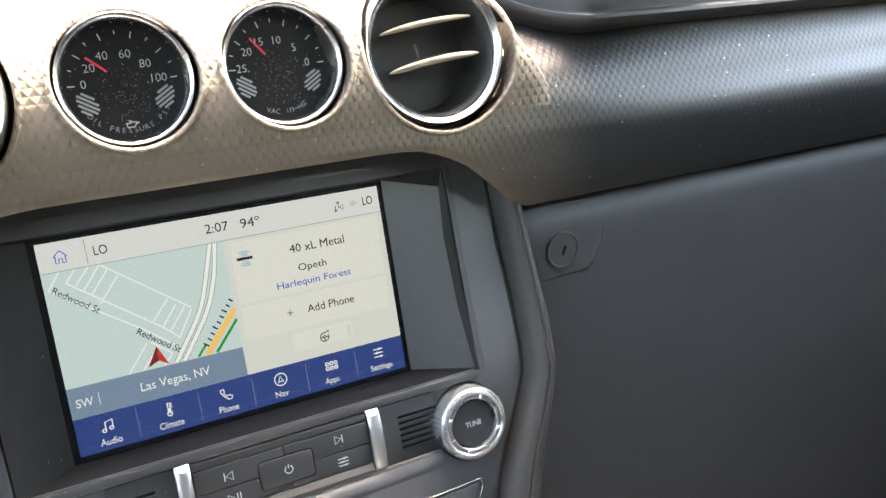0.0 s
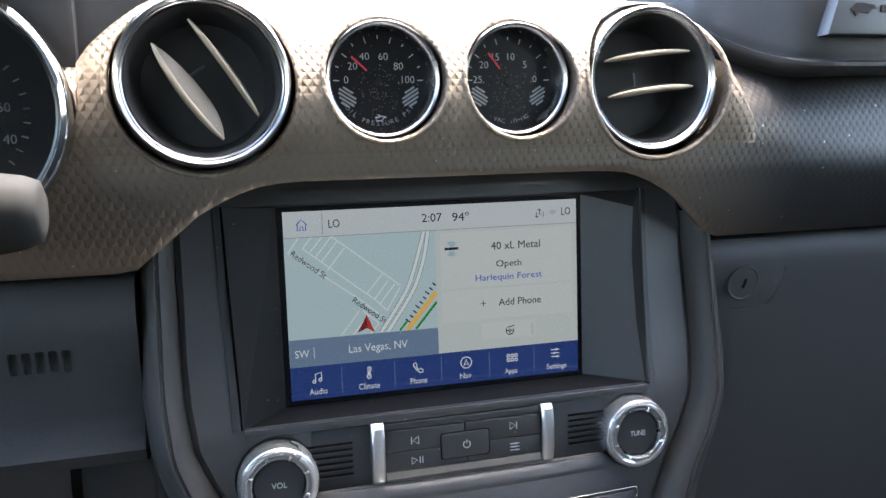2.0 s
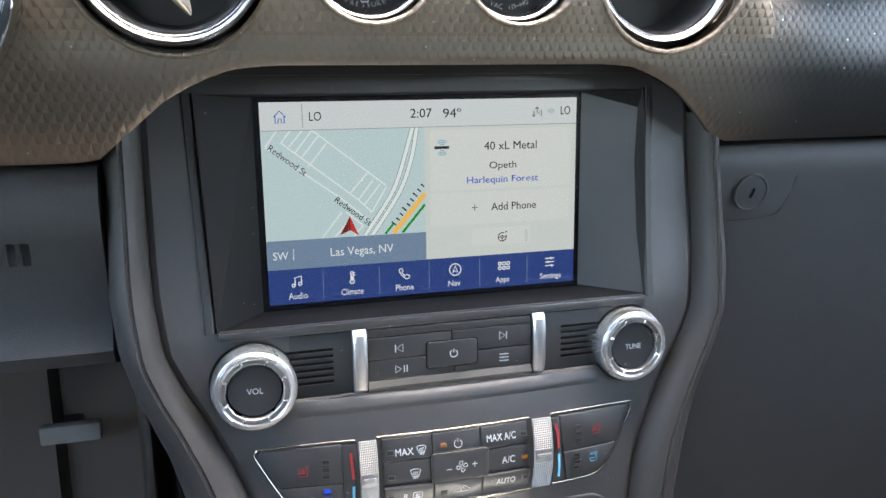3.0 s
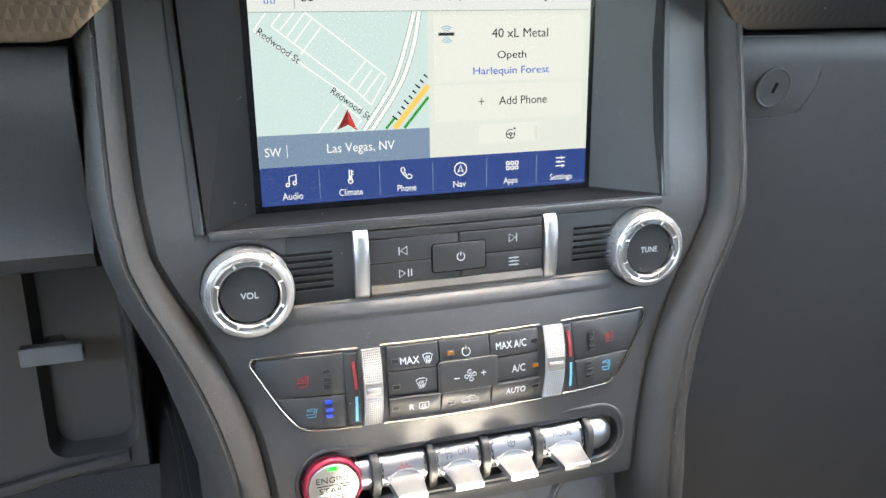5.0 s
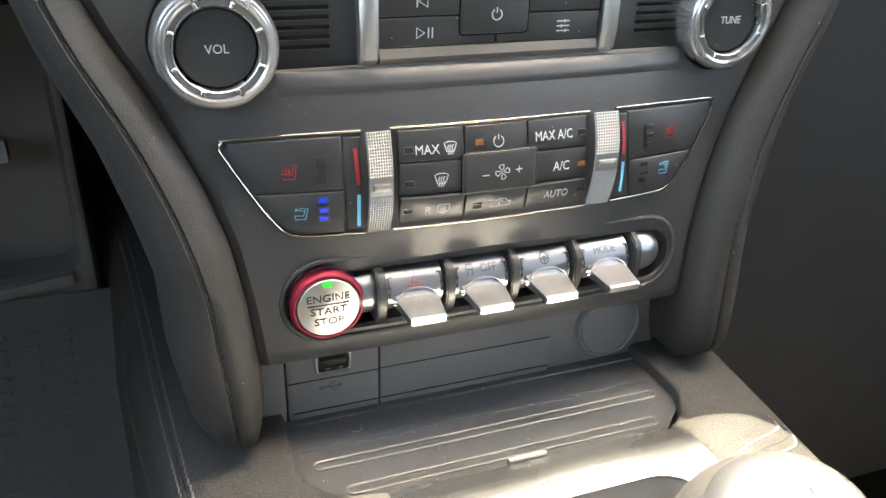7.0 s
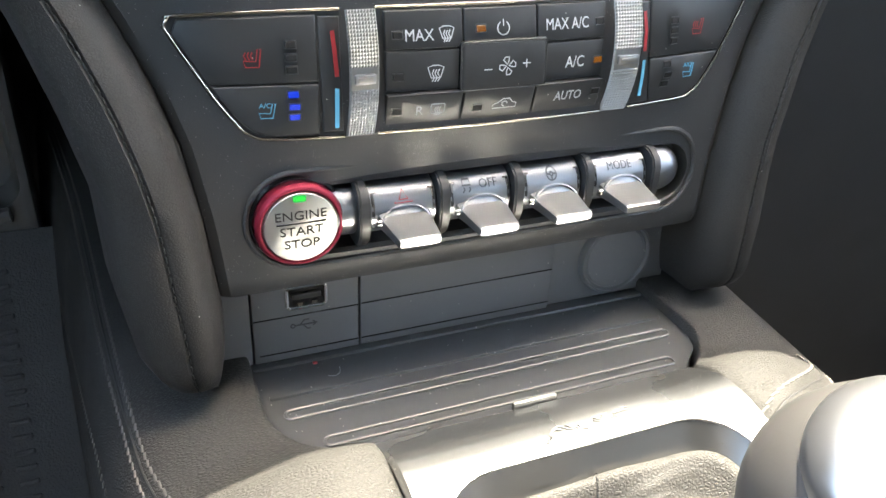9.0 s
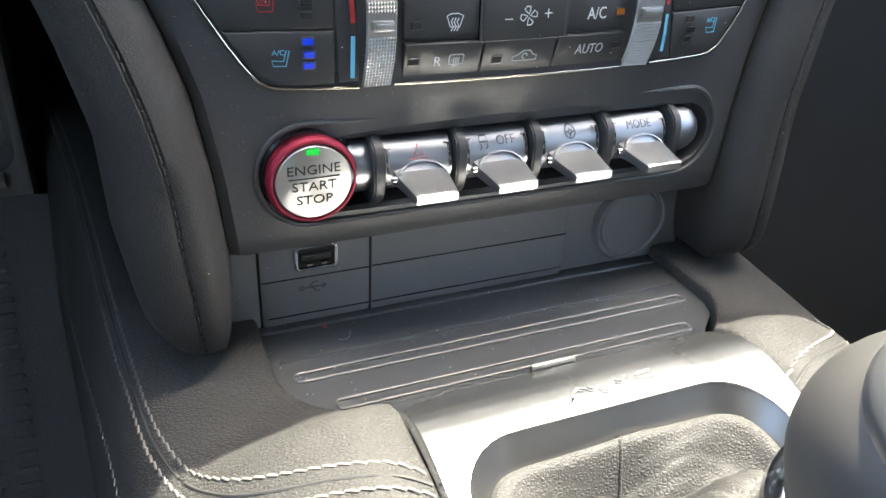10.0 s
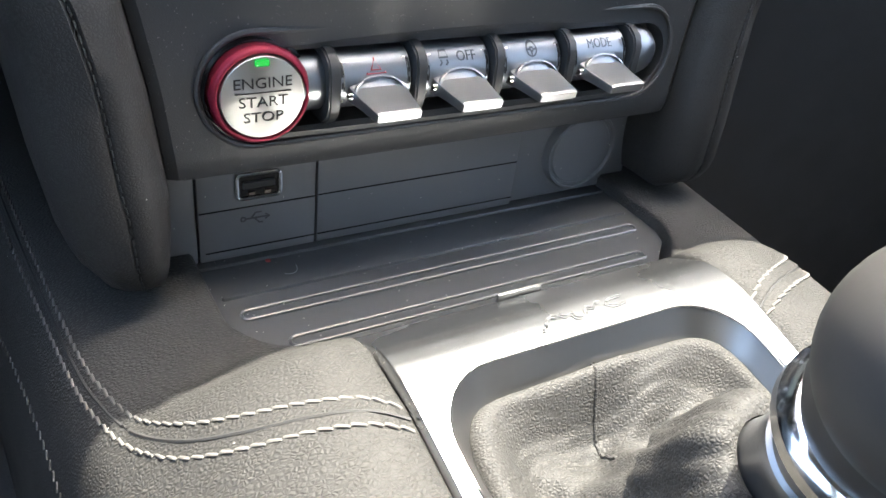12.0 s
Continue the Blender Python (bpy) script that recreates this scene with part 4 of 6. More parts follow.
# ---- console ----
def deck_row(y):
    """The console's cross section at y, from the tray outwards and down its side."""
    z = deck_z(y)
    inner = 0.0895 if y > -0.060 else (0.0895 - 0.0275 * min(1.0, ((-0.060 - y) / 0.034)) ** 1.6)
    if y < -0.096:
        inner = 0.0622
    edge = float(LERP(y, [-0.5, -0.2, -0.13, -0.10, -0.06, 0.0, 0.1, 0.4], [0.144, 0.140, 0.1375, 0.1375, 0.141, 0.146, 0.155, 0.182]))
    low = float(LERP(y, [-0.5, -0.2, -0.14, -0.12, -0.10, -0.08, 0.0, 0.4], [0.351, 0.4020, 0.4128, 0.4155, 0.4176, 0.4180, 0.4185, 0.402]))
    puff = 0.0022 * float(LERP(y, [-0.100, -0.090], [1.0, 0.0]))
    row = [(inner, z - 0.03), (inner, z - 0.0014), (inner + 0.0012, z - 0.0001), (inner + 0.005, z + puff * 0.45)]
    row += [(inner + 0.005 + (edge - 0.012 - inner - 0.005) * k / 8, z + (low - z) * (k / 8) ** 2.2 + puff * (1 - (k / 8) ** 3) * 1.2) for k in range(1, 9)]
    z = low
    row += [(edge - 0.008, z - 0.0030), (edge - 0.0045, z - 0.0075), (edge - 0.0015, z - 0.0140), (edge + 0.001, z - 0.0220), (edge + 0.005, z - 0.04), (edge + 0.012, z - 0.10), (edge + 0.016, 0.0), (inner, 0.0)]
    return row


def console():
    co = thing("center_console", "leather-wrapped center console with pale double stitching", "console")
    ys = [0.40, 0.30, 0.20, 0.12, 0.06, 0.03, 0.0] + [-0.01 * k for k in range(1, 7)] + [-0.066, -0.072, -0.076, -0.080, -0.084, -0.088, -0.092, -0.096, -0.100, -0.105] + [-0.112, -0.12, -0.128, -0.136, -0.145, -0.16, -0.18, -0.2, -0.24, -0.28, -0.34, -0.42, -0.5]
    for s in (-1, 1):
        part("leather_deck", loft([[(s * x, y, z) for x, z in deck_row(y)] for y in ys]), LEATHER, co, "grained black leather deck", smooth=70)
    return co


CONSOLE = console()


def storage_tray():
    tr = thing("storage_tray", "open black tray with ribbed rubber mat", "tray")
    outline = [(-0.0905, 0.02), (-0.0905, -0.058), (-0.0865, -0.068), (-0.078, -0.0755), (-0.064, -0.090), (-0.05, -0.100), (0.05, -0.100), (0.064, -0.090), (0.078, -0.0755), (0.0865, -0.068), (0.0905, -0.058), (0.0905, 0.02)]
    bm = bmesh.new()
    top = [bm.verts.new((x, y, 0.4175)) for x, y in outline]
    low = [bm.verts.new((x, y, 0.4)) for x, y in outline]
    bm.faces.new(top)
    bm.faces.new(low[::-1])
    for i in range(len(outline)):
        j = (i + 1) % len(outline)
        bm.faces.new((top[i], top[j], low[j], low[i]))
    part("mat", bm, MATRUBBER, tr, "smooth rubber tray floor", smooth=0)
    # a fine raised lip along the back, one thin ridge and two long pills with rounded ends
    for y, x0, x1, wide in ((-0.0262, -0.0885, 0.0885, 0.0007), (-0.0442, -0.086, 0.086, 0.0012)):
        ridge = [[(x, yy, z) for x, yy in rounded(x0 + d, x1 - d, y - wide + d, y + wide - d, wide * 0.9 - d, 4)] for z, d in ((0.4172, 0.0), (0.4181, 0.0001), (0.4185, 0.0004))]
        part("rib", loft(ridge), MATRUBBER, tr, smooth=50)
    for y, x0, x1 in ((-0.0550, -0.0825, 0.0825), (-0.0725, -0.0725, 0.0725)):
        pill = [(x, yy, 0.4178) for x, yy in rounded(x0, x1, y - 0.0024, y + 0.0024, 0.0023, 6)]
        part("rib", tube(pill, 0.0006, 6, closed=True), MATRUBBER, tr, smooth=50)
    # back wall with seams
    part("back_panel", bm_box(-0.0445, 0.0415, -0.0225, -0.010, 0.4178, 0.475, 0.0006), POCKET, tr)
    part("back_panel", bm_box(-0.1030, -0.0875, -0.0222, -0.010, 0.4178, 0.475, 0.0006), POCKET, tr)
    part("back_panel", bm_box(-0.0869, -0.0452, -0.0225, -0.010, 0.4178, 0.475, 0.0006), POCKET, tr)
    part("back_panel", bm_box(0.0422, 0.1030, -0.0205, -0.010, 0.4178, 0.475, 0.0006), POCKET, tr)
    part("pocket_roof", bm_box(-0.094, 0.094, -0.0385, 0.0, 0.4605, 0.468), BLACK, tr)
    for x0, x1, z in ((-0.0865, -0.0455, 0.4378), (-0.0442, 0.0412, 0.4380), (-0.0442, 0.0412, 0.4215), (-0.0850, -0.0455, 0.4215)):
        part("seam", bm_box(x0, x1, -0.0229, -0.0222, z - 0.00014, z + 0.00014), GLOSS, tr, smooth=0)
    # round lamp socket plug at the far end
    part("socket_cover", lathe([(0.0, 0.0238), (0.0145, 0.0236), (0.0152, 0.0228), (0.0160, 0.0228), (0.0164, 0.0240), (0.0172, 0.0242), (0.0178, 0.0232), (0.0180, 0.018)], 48, (0.0735, 0, 0.4385)), POCKET, tr)
    icon = strokes_bm([[(-1, 0), (1, 0)], [(0.7, 0.25), (1.1, 0), (0.7, -0.25)], [(-0.5, 0), (-0.1, 0.5), (0.4, 0.5)], [(-0.2, 0), (0.2, -0.5), (0.5, -0.5)], ring_line(-1.15, 0, 0.2, n=8)], 0.0042, 0.0006, 0.0001)
    part("usb_mark", placed(icon, -0.0668, -0.0226, 0.4330), SMOOTH, tr, smooth=0)
    # pale tab at the tray's front edge
    part("mat_tab", bm_box(-0.0128, 0.0042, -0.0948, -0.0930, 0.4300, 0.4358, 0.0008), TAB, tr, "grey rubber pull tab")


storage_tray()


def crumb():
    c = thing("crumb", "tiny red crumb lying on the tray mat", "crumb")
    bm = bmesh.new()
    bmesh.ops.create_icosphere(bm, subdivisions=1, radius=0.0009)
    for v in bm.verts:
        v.co = Vector((v.co.x * 1.3, v.co.y, v.co.z * 0.7)) * (1 + 0.3 * noise.noise(v.co * 900))
    part("body", placed(bm, -0.065, -0.0285, 0.4181), PRINT_RED, c)
    h = thing("fibre", "short pale hair lying on the tray mat", "hair")
    part("strand", tube(smooth_path([(-0.062, -0.0375, 0.4178), (-0.0595, -0.0385, 0.4179), (-0.0572, -0.0368, 0.4179), (-0.0565, -0.0335, 0.4178)], 5), 0.00012, 5), PRINT_GREY, h)


crumb()


def usb_port():
    u = thing("usb_port", "black usb port with a chrome rim in the tray wall", "usb port", at=(0, 0, -0.0014))
    ring = [(x, -0.0229, z) for x, z in rounded(-0.0735, -0.0585, 0.4428, 0.4520, 0.0015, 4)]
    part("rim", tube(ring, 0.0008, 8, closed=True), CHROME, u)
    hollow = part("cavity", bm_box(-0.0728, -0.0592, -0.0229, -0.0215, 0.4435, 0.4514), GLOSS, u)
    part("tongue", bm_box(-0.0715, -0.0605, -0.0240, -0.0225, 0.4468, 0.4492, 0.0003), KEYCAP, hollow)
    for x in (-0.0695, -0.0640):
        part("contact", bm_box(x, x + 0.002, -0.0236, -0.0228, 0.4440, 0.4452), DARKCHROME, hollow)


usb_port()


def plate_z(y):
    return float(LERP(y, [-0.5, -0.34, -0.2, -0.155, -0.140, -0.130, -0.123, -0.117, -0.112, -0.108, -0.105, -0.102, -0.0955], [0.368, 0.3972, 0.4242, 0.4335, 0.4372, 0.4396, 0.4408, 0.4410, 0.4406, 0.4397, 0.4386, 0.4373, 0.4342]))


def shifter_plate():
    pl = thing("shifter_plate", "brushed aluminium plate around the gear shifter", "trim plate")
    secs = []
    ys = [-0.0955, -0.0960, -0.0975, -0.099, -0.1005] + [-0.102 - 0.0015 * k for k in range(0, 24)] + [-0.137 - 0.0095 * k for k in range(1, 22)]
    for y in ys:
        xl = float(LERP(y, [-0.34, -0.107, -0.0955], [-0.0622, -0.0618, -0.0650]))
        xr = float(LERP(y, [-0.34, -0.16, -0.107, -0.0955], [0.0622, 0.0622, 0.0632, 0.0600]))
        z = plate_z(y)
        top = [(xl, y, z - 0.0016), (xl + 0.0012, y, z)] + [(xl + 0.0012 + (xr - xl - 0.0024) * k / 24, y, z) for k in range(1, 24)] + [(xr - 0.0012, y, z), (xr, y, z - 0.0016)]
        secs.append(top + [(xr, y, z - 0.014), (xl, y, z - 0.014)])
    body = loft(secs)
    hole = rounded(-0.0560, 0.0522, -0.31, -0.1240, 0.021, 8)
    cut = loft([[(x, y, z) for x, y in hole] for z in (0.36, 0.50)])
    part("plate", carve(body, cut), PLATE, pl, "brushed aluminium surround", smooth=40)
    # the opening's wall: how far in and how far down each ring lies
    rings = []
    for inset, drop in ((0.0108, 0.0180), (0.0088, 0.0122), (0.0050, 0.0068), (0.0016, 0.0022), (0.0, -0.0003)):
        rings.append([(x, y, plate_z(y) - drop) for x, y in rounded(-0.0565 + inset, 0.0526 - inset * 0.7, -0.31 + inset, -0.1235 - inset * 0.75, 0.0212 - inset * 0.5, 10)])
    wall = loft(rings, cap=False)
    part("inner_rim", wall, RIM_METAL, pl, "polished inner rim", smooth=60)
    # embossed mark of plain wavy outlines
    waves = ([(-1, -1), (-0.7, -1), (-0.3, -0.3), (-0.2, 0.3), (0.5, 0.9), (0.9, 0.6)], [(-0.9, 0.8), (-0.5, 0.1), (0.1, 0.3), (0.2, -0.5), (0.7, -0.9)],
             [(-0.9, -0.8), (-0.6, 0.6), (0.1, 0.1), (0.4, 0.8), (0.9, 0.9)], [(0.9, 0.9), (-0.4, 0.7), (-0.8, 0.0), (-0.3, -0.7), (0.9, -0.6)])
    for k, line in enumerate(waves):
        x, y = -0.0103 + 0.0085 * k, -0.1170 + 0.0004 * k
        for d in (-0.00045, 0.00045):
            soft_line = smooth_path([(a * 0.0040 + d, 0, b * 0.0023 + d) for a, b in line], 5)
            part("mark", placed(strokes_bm([[(q.x, q.z) for q in soft_line]], 1.0, 0.0005, 0.0002), x, y, plate_z(y) + 0.0002, -90, 0, 0), MARK_GREY, pl, smooth=0)
    return pl


shifter_plate()


def gear_shifter():
    gs = thing("gear_shifter", "gear shifter with leather knob, chrome collar and leather boot", "gear shifter", at=(0, 0, 0))
    secs = []
    for k in range(41):
        f = k / 40
        ring = []
        for i in range(144):
            t = 2 * math.pi * i / 144
            c, s = math.cos(t), math.sin(t)
            e = 9.0
            q = (abs(c) ** e + abs(s) ** e) ** (-1 / e)
            ox, oy = 0.0520 * q * c, -0.210 + 0.0835 * q * s
            ix, iy = -0.001 + 0.0165 * c, -0.1775 + 0.0165 * s
            g = f ** 0.95
            x, y = ox + (ix - ox) * g, oy + (iy - oy) * g
            z = float(LERP(f, [0.0, 0.06, 0.14, 0.22, 0.32, 0.42, 0.52, 0.62, 0.70, 0.78, 0.85, 0.93, 1.0], [0.4205, 0.4272, 0.4275, 0.4235, 0.4180, 0.4150, 0.4140, 0.4145, 0.4160, 0.4190, 0.4235, 0.4275, 0.4310])) + (plate_z(oy) - 0.4352) * (1 - g)
            fold = 0.0024 * math.sin(math.pi * f) * (math.sin(5 * t + 7 * f) + 0.6 * math.sin(9 * t - 11 * f + 1.0))
            # a deep hollow beside the front seam and the puffed lobe next to it
            fold -= 0.0060 * math.exp(-((t - 2.02) / 0.26) ** 2 - ((f - 0.50) / 0.22) ** 2)
            fold += 0.0035 * math.exp(-((t - 1.18) / 0.30) ** 2 - ((f - 0.42) / 0.22) ** 2)
            # fine wrinkles running round the shaft
            fold += 0.0004 * math.sin(math.pi * f) * math.sin(58 * f + 3.0 * math.sin(3 * t) + 5 * noise.noise((x * 110, y * 110, 0.0)))
            ring.append((x, y, z + fold + 0.002 * noise.noise((x * 60, y * 60, 2.0)) * math.sin(math.pi * f)))
        secs.append(ring)
    boot = part("boot", loft(secs, cap=False), BOOT, gs, "creased black leather boot", smooth=80)
    seam = []
    for k in range(0, 29):
        i, w = 36 + int(k / 6), k / 6 - int(k / 6)
        seam.append(tuple(a * (1 - w) + b * w for a, b in zip(secs[k][i], secs[k][i + 1])))
    part("boot_seam", tube(seam, 0.0006, 8), BOOT, boot, "sewn seam down the boot")
    ax = Vector((-0.010, -0.018, 0.05)).normalized()
    def along(profile, centre, segs=48):
        bm = lathe(profile, segs, (0, 0, 0), "z")
        q = Vector((0, 0, 1)).rotation_difference(ax).to_matrix().to_4x4()
        return bm_move(bm, Matrix.Translation(centre) @ q)
    k = Vector((-0.0035, -0.2132, 0.5015))
    # the lower shaft bends forward under the knob and ends in the gathered top of the boot
    bend = Vector((0.002, -0.0175, 0.029)).normalized()
    foot = Vector((0.002, -0.2032, 0.4738))
    turn = Matrix.Translation(foot) @ Vector((0, 0, 1)).rotation_difference(bend).to_matrix().to_4x4()
    gather = []
    for r, d in ((0.0122, -0.0262), (0.0150, -0.0252), (0.0176, -0.0275), (0.0190, -0.0320), (0.0192, -0.0375), (0.0184, -0.0430), (0.0178, -0.0490), (0.0182, -0.0560)):
        ring = []
        for i in range(72):
            t = 2 * math.pi * i / 72
            pleat = 0.0009 * math.sin(7 * t + 60 * d) + 0.0005 * math.sin(17 * t - 130 * d) if r > 0.014 else 0.0
            ring.append(turn @ Vector(((r + pleat) * math.cos(t), (r + pleat) * math.sin(t), d + 0.4 * pleat)))
        gather.append(ring)
    part("boot_collar", loft(gather, cap=False), BOOT, boot, "gathered leather at the top of the boot", smooth=70)
    part("shaft", bm_move(lathe([(0.0, -0.034), (0.0118, -0.034), (0.0118, -0.0205), (0.0125, -0.0195), (0.0125, -0.0170), (0.0116, -0.0160), (0.0122, -0.0120), (0.0165, -0.0040), (0.0170, 0.0005), (0.0, 0.0005)], 48, (0, 0, 0), "z"), turn), SILVER, gs, "satin metal shaft", smooth=40)
    part("collar_ring", along([(0.0165, -0.0335), (0.0195, -0.0330), (0.0215, -0.0305), (0.0215, -0.0275), (0.0195, -0.0250), (0.0170, -0.0240)], k), CHROME, gs, "polished chrome ring")
    prof = [(0.0175, -0.026), (0.0200, -0.0200)]
    for i in range(2, 18):
        a = radians(-45 + 88 * i / 17)
        prof.append((0.0254 * math.cos(a), 0.0254 * math.sin(a)))
    part("knob", along(prof + [(0.0180, 0.0176)], k), KNOB, gs, "grey leather ball knob", smooth=60)
    cap = [(0.0198, 0.0150), (0.0198, 0.0180)] + [(0.0196 * math.cos(radians(a)), 0.0176 + 0.0092 * math.sin(radians(a))) for a in (8, 20, 32, 44, 56, 68, 80)] + [(0.0, 0.0268)]
    lid = part("cap", along(cap, k), CAPMETAL, gs, "polished metal cap")
    # shift pattern etched in the cap
    q = Vector((0, 0, 1)).rotation_difference(ax).to_matrix().to_4x4()
    gates = [[(-1, -1), (-1, 1)], [(0, -1), (0, 1)], [(1, -1), (1, 1)], [(-1, 0), (1, 0)]]
    part("shift_pattern", bm_move(placed(strokes_bm(gates, 0.0058, 0.0011, 0.0012), 0, 0, 0.0258, -90, 0, 0), Matrix.Translation(k) @ q), PRINT, lid, "white shift pattern", smooth=0)


gear_shifter()


# ---- stitching on the console ----
def stitches(path, spacing=0.0041, r=0.00050, lean=0.16):
    pts = smooth_path(path, 10)
    out = []
    dist = [0.0]
    for a, b in zip(pts, pts[1:]):
        dist.append(dist[-1] + (b - a).length)
    total = dist[-1]
    s = 0.0
    while s + spacing * 0.8 < total:
        def at(d):
            i = max(j for j in range(len(dist) - 1) if dist[j] <= d)
            f = (d - dist[i]) / max(1e-9, dist[i + 1] - dist[i])
            return pts[i].lerp(pts[i + 1], f)
        a, b = at(s), at(s + spacing * 0.86)
        d = (b - a)
        side = d.normalized().cross(Vector((0, 0, 1))) * spacing * lean * 0.5
        up = Vector((0, 0, r * 0.9))
        out.append(tube([a - side - up * 0.5, a.lerp(b, 0.14) - side * 0.8 + up * 0.2, a.lerp(b, 0.5) + up * 0.3, a.lerp(b, 0.86) + side * 0.8 + up * 0.2, b + side - up * 0.5], r, 6))
        s += spacing
    return out


def console_stitching():
    def on_deck(x, y, lift=0.0):
        row = deck_row(y)[2:-2]
        return (x, y, float(LERP(abs(x), [q[0] for q in row], [q[1] for q in row])) + 0.0001 + lift)
    inner = [(-0.1665, 0.3141), (-0.1521, 0.188), (-0.145, 0.1069), (-0.1403, 0.0466), (-0.137, 0.0059), (-0.1342, -0.0243), (-0.131, -0.0546), (-0.1277, -0.0719), (-0.1218, -0.0887), (-0.1122, -0.1036), (-0.1002, -0.1125), (-0.0855, -0.1189), (-0.0722, -0.1238), (-0.0632, -0.1289)]
    outer = [(-0.1699, 0.3109), (-0.1558, 0.1832), (-0.1491, 0.1018), (-0.1444, 0.0405), (-0.1408, -0.0011), (-0.1376, -0.0316), (-0.1345, -0.0596), (-0.1316, -0.0767), (-0.1257, -0.0954), (-0.1161, -0.111), (-0.1031, -0.1212), (-0.0865, -0.1279), (-0.0732, -0.1323), (-0.0632, -0.1359)]
    for path in (inner, outer):
        for s in (-1, 1):
            bms = stitches([on_deck(-s * x if s > 0 else x, y) for x, y in (path if s < 0 else path[8:])])
            part("stitching", bm_join(*bms), THREAD, CONSOLE, "row of pale thread stitches", smooth=60)["kind"] = "stuff"
    groove = [((a[0] + b[0]) / 2, (a[1] + b[1]) / 2) for a, b in zip(inner, outer)]
    for s in (-1, 1):
        pts = smooth_path([on_deck(-s * x if s > 0 else x, y, -0.0002) for x, y in (groove if s < 0 else groove[8:])], 5)
        part("seam", tube(pts, 0.0006, 6), SEAM, CONSOLE)
    # a lower row along the console's driver side
    def on_side(y, z):
        row = deck_row(y)[-6:-1]
        return (-0.0005 - float(LERP(-z, [-q[1] for q in row], [q[0] for q in row])), y, z)
    low = [on_side(*q) for q in ((0.30, 0.312), (0.181, 0.340), (0.12, 0.352), (0.066, 0.364), (0.02, 0.375), (-0.019, 0.383), (-0.065, 0.386), (-0.13, 0.384))]
    part("stitching", bm_join(*stitches(low, 0.0046, 0.0003)), THREAD, CONSOLE, "row of pale thread stitches", smooth=60)["kind"] = "stuff"


console_stitching()


# ---- air vents ----
def air_vent(cx, cz, yf, angle, group):
    v = thing("air_vent", "round air vent with chrome ring and satin blades", "air vent", group)
    c = (cx, 0, cz)
    f = -yf
    part("chrome_ring", lathe([(0.0412, f - 0.022), (0.0404, f - 0.008), (0.0399, f - 0.0014), (0.0388, f), (0.0376, f - 0.0006), (0.0368, f - 0.002), (0.0364, f - 0.0015), (0.0356, f - 0.0022), (0.0350, f - 0.006)], 72, c, closed=False), BEZEL, v, "satin chrome outer ring", smooth=60)
    part("sleeve", lathe([(0.0432, f - 0.034), (0.0428, f - 0.016), (0.0414, f - 0.014)], 64, c, closed=False), BLACK, v)
    part("barrel", lathe([(0.0354, f - 0.004), (0.0335, f - 0.008), (0.0325, f - 0.020), (0.0300, f - 0.030), (0.0, f - 0.034)], 64, c, closed=False), HOLLOW, v, "black vent barrel", smooth=60)
    ca, sa = math.cos(radians(angle)), math.sin(radians(angle))
    flat = angle < -20
    for off, wide, deep in ((0.0112 if flat else 0.0128, 0.0022, 0.008), (-0.0090 if flat else -0.0070, 0.0080 if flat else 0.0026, 0.0035 if flat else 0.008)):
        half = 0.0268
        bend = 0.0012 if not flat else (-0.0026 if off < 0 else 0.0008)
        secs = []
        for k in range(25):
            t = -1 + 2 * k / 24
            bow = max(0.0, 1 - abs(t - 0.12 * (1 - t * t)) ** 2.4)
            w, d = wide * bow + 0.0004, deep * bow + 0.0004
            th = 0.0007 + 0.0006 * bow
            ring = []
            # section: rounded front edge, then a flat leaf running back and up
            for lz, ly in ((0.0, -th), (-th * 0.8, -th * 0.4), (-th, th * 0.3), (-th * 0.4, th), (w * 0.5, d * 0.5 + th), (w, d + 0.0003), (w + 0.0002, d), (w * 0.5, d * 0.5 - th * 0.4), (th * 0.8, -th * 0.5)):
                lx, lz = t * half, off + lz + bend * (1 - t * t)
                ring.append((cx + lx * ca - lz * sa, -f + 0.0062 + ly - 0.002 * (1 - t * t), cz + lx * sa + lz * ca))
            secs.append(ring)
        blade = part("blade", loft(secs), LEAF, v, "speckled dark champagne blade", smooth=50)
        edge = []
        for k in range(25):
            t = -1 + 2 * k / 24
            r = 0.0004 + (0.0011 if flat else 0.0015 if off < 0 else 0.0012) * (1 - abs(t) ** 5)
            ring = []
            for j in range(8):
                lx, lz = t * half, off + bend * (1 - t * t) + r * math.sin(j * math.pi / 4)
                ring.append((cx + lx * ca - lz * sa, -f + 0.0058 - 0.002 * (1 - t * t) + 0.8 * r * math.cos(j * math.pi / 4), cz + lx * sa + lz * ca))
            edge.append(ring)
        part("blade_edge", loft(edge), BRONZE, blade, "bright champagne front edge", smooth=60)
    # cross link between the blades
    lx = -0.006
    p = [(cx + lx * ca - z * sa, -f + 0.013, cz + lx * sa + z * ca) for z in (-0.005, 0.005)]
    part("link", tube(p, 0.0009, 6), SMOOTH, v)
    return v


air_vent(*VENTS[0], -56.5, "dashboard air vents")
air_vent(*VENTS[1], 6.5, "dashboard air vents")


# ---- round gauges ----
def arc_text(text, cx, cz, r, a0, a1, h, y, mat, parent):
    """Letters along the lower arc, upright at its bottom."""
    n = len(text)
    for i, ch in enumerate(text):
        if ch == " ":
            continue
        a = a0 + (a1 - a0) * i / (n - 1)
        bm = lettering_bm(ch, 0, h if ch not in "-" else h * 0.18, 0.00006, -0.015)
        part("letter", placed(bm, cx + r * math.cos(radians(a)), y, cz + r * math.sin(radians(a)), 0, -(a + 90), 0), mat, parent, smooth=0)


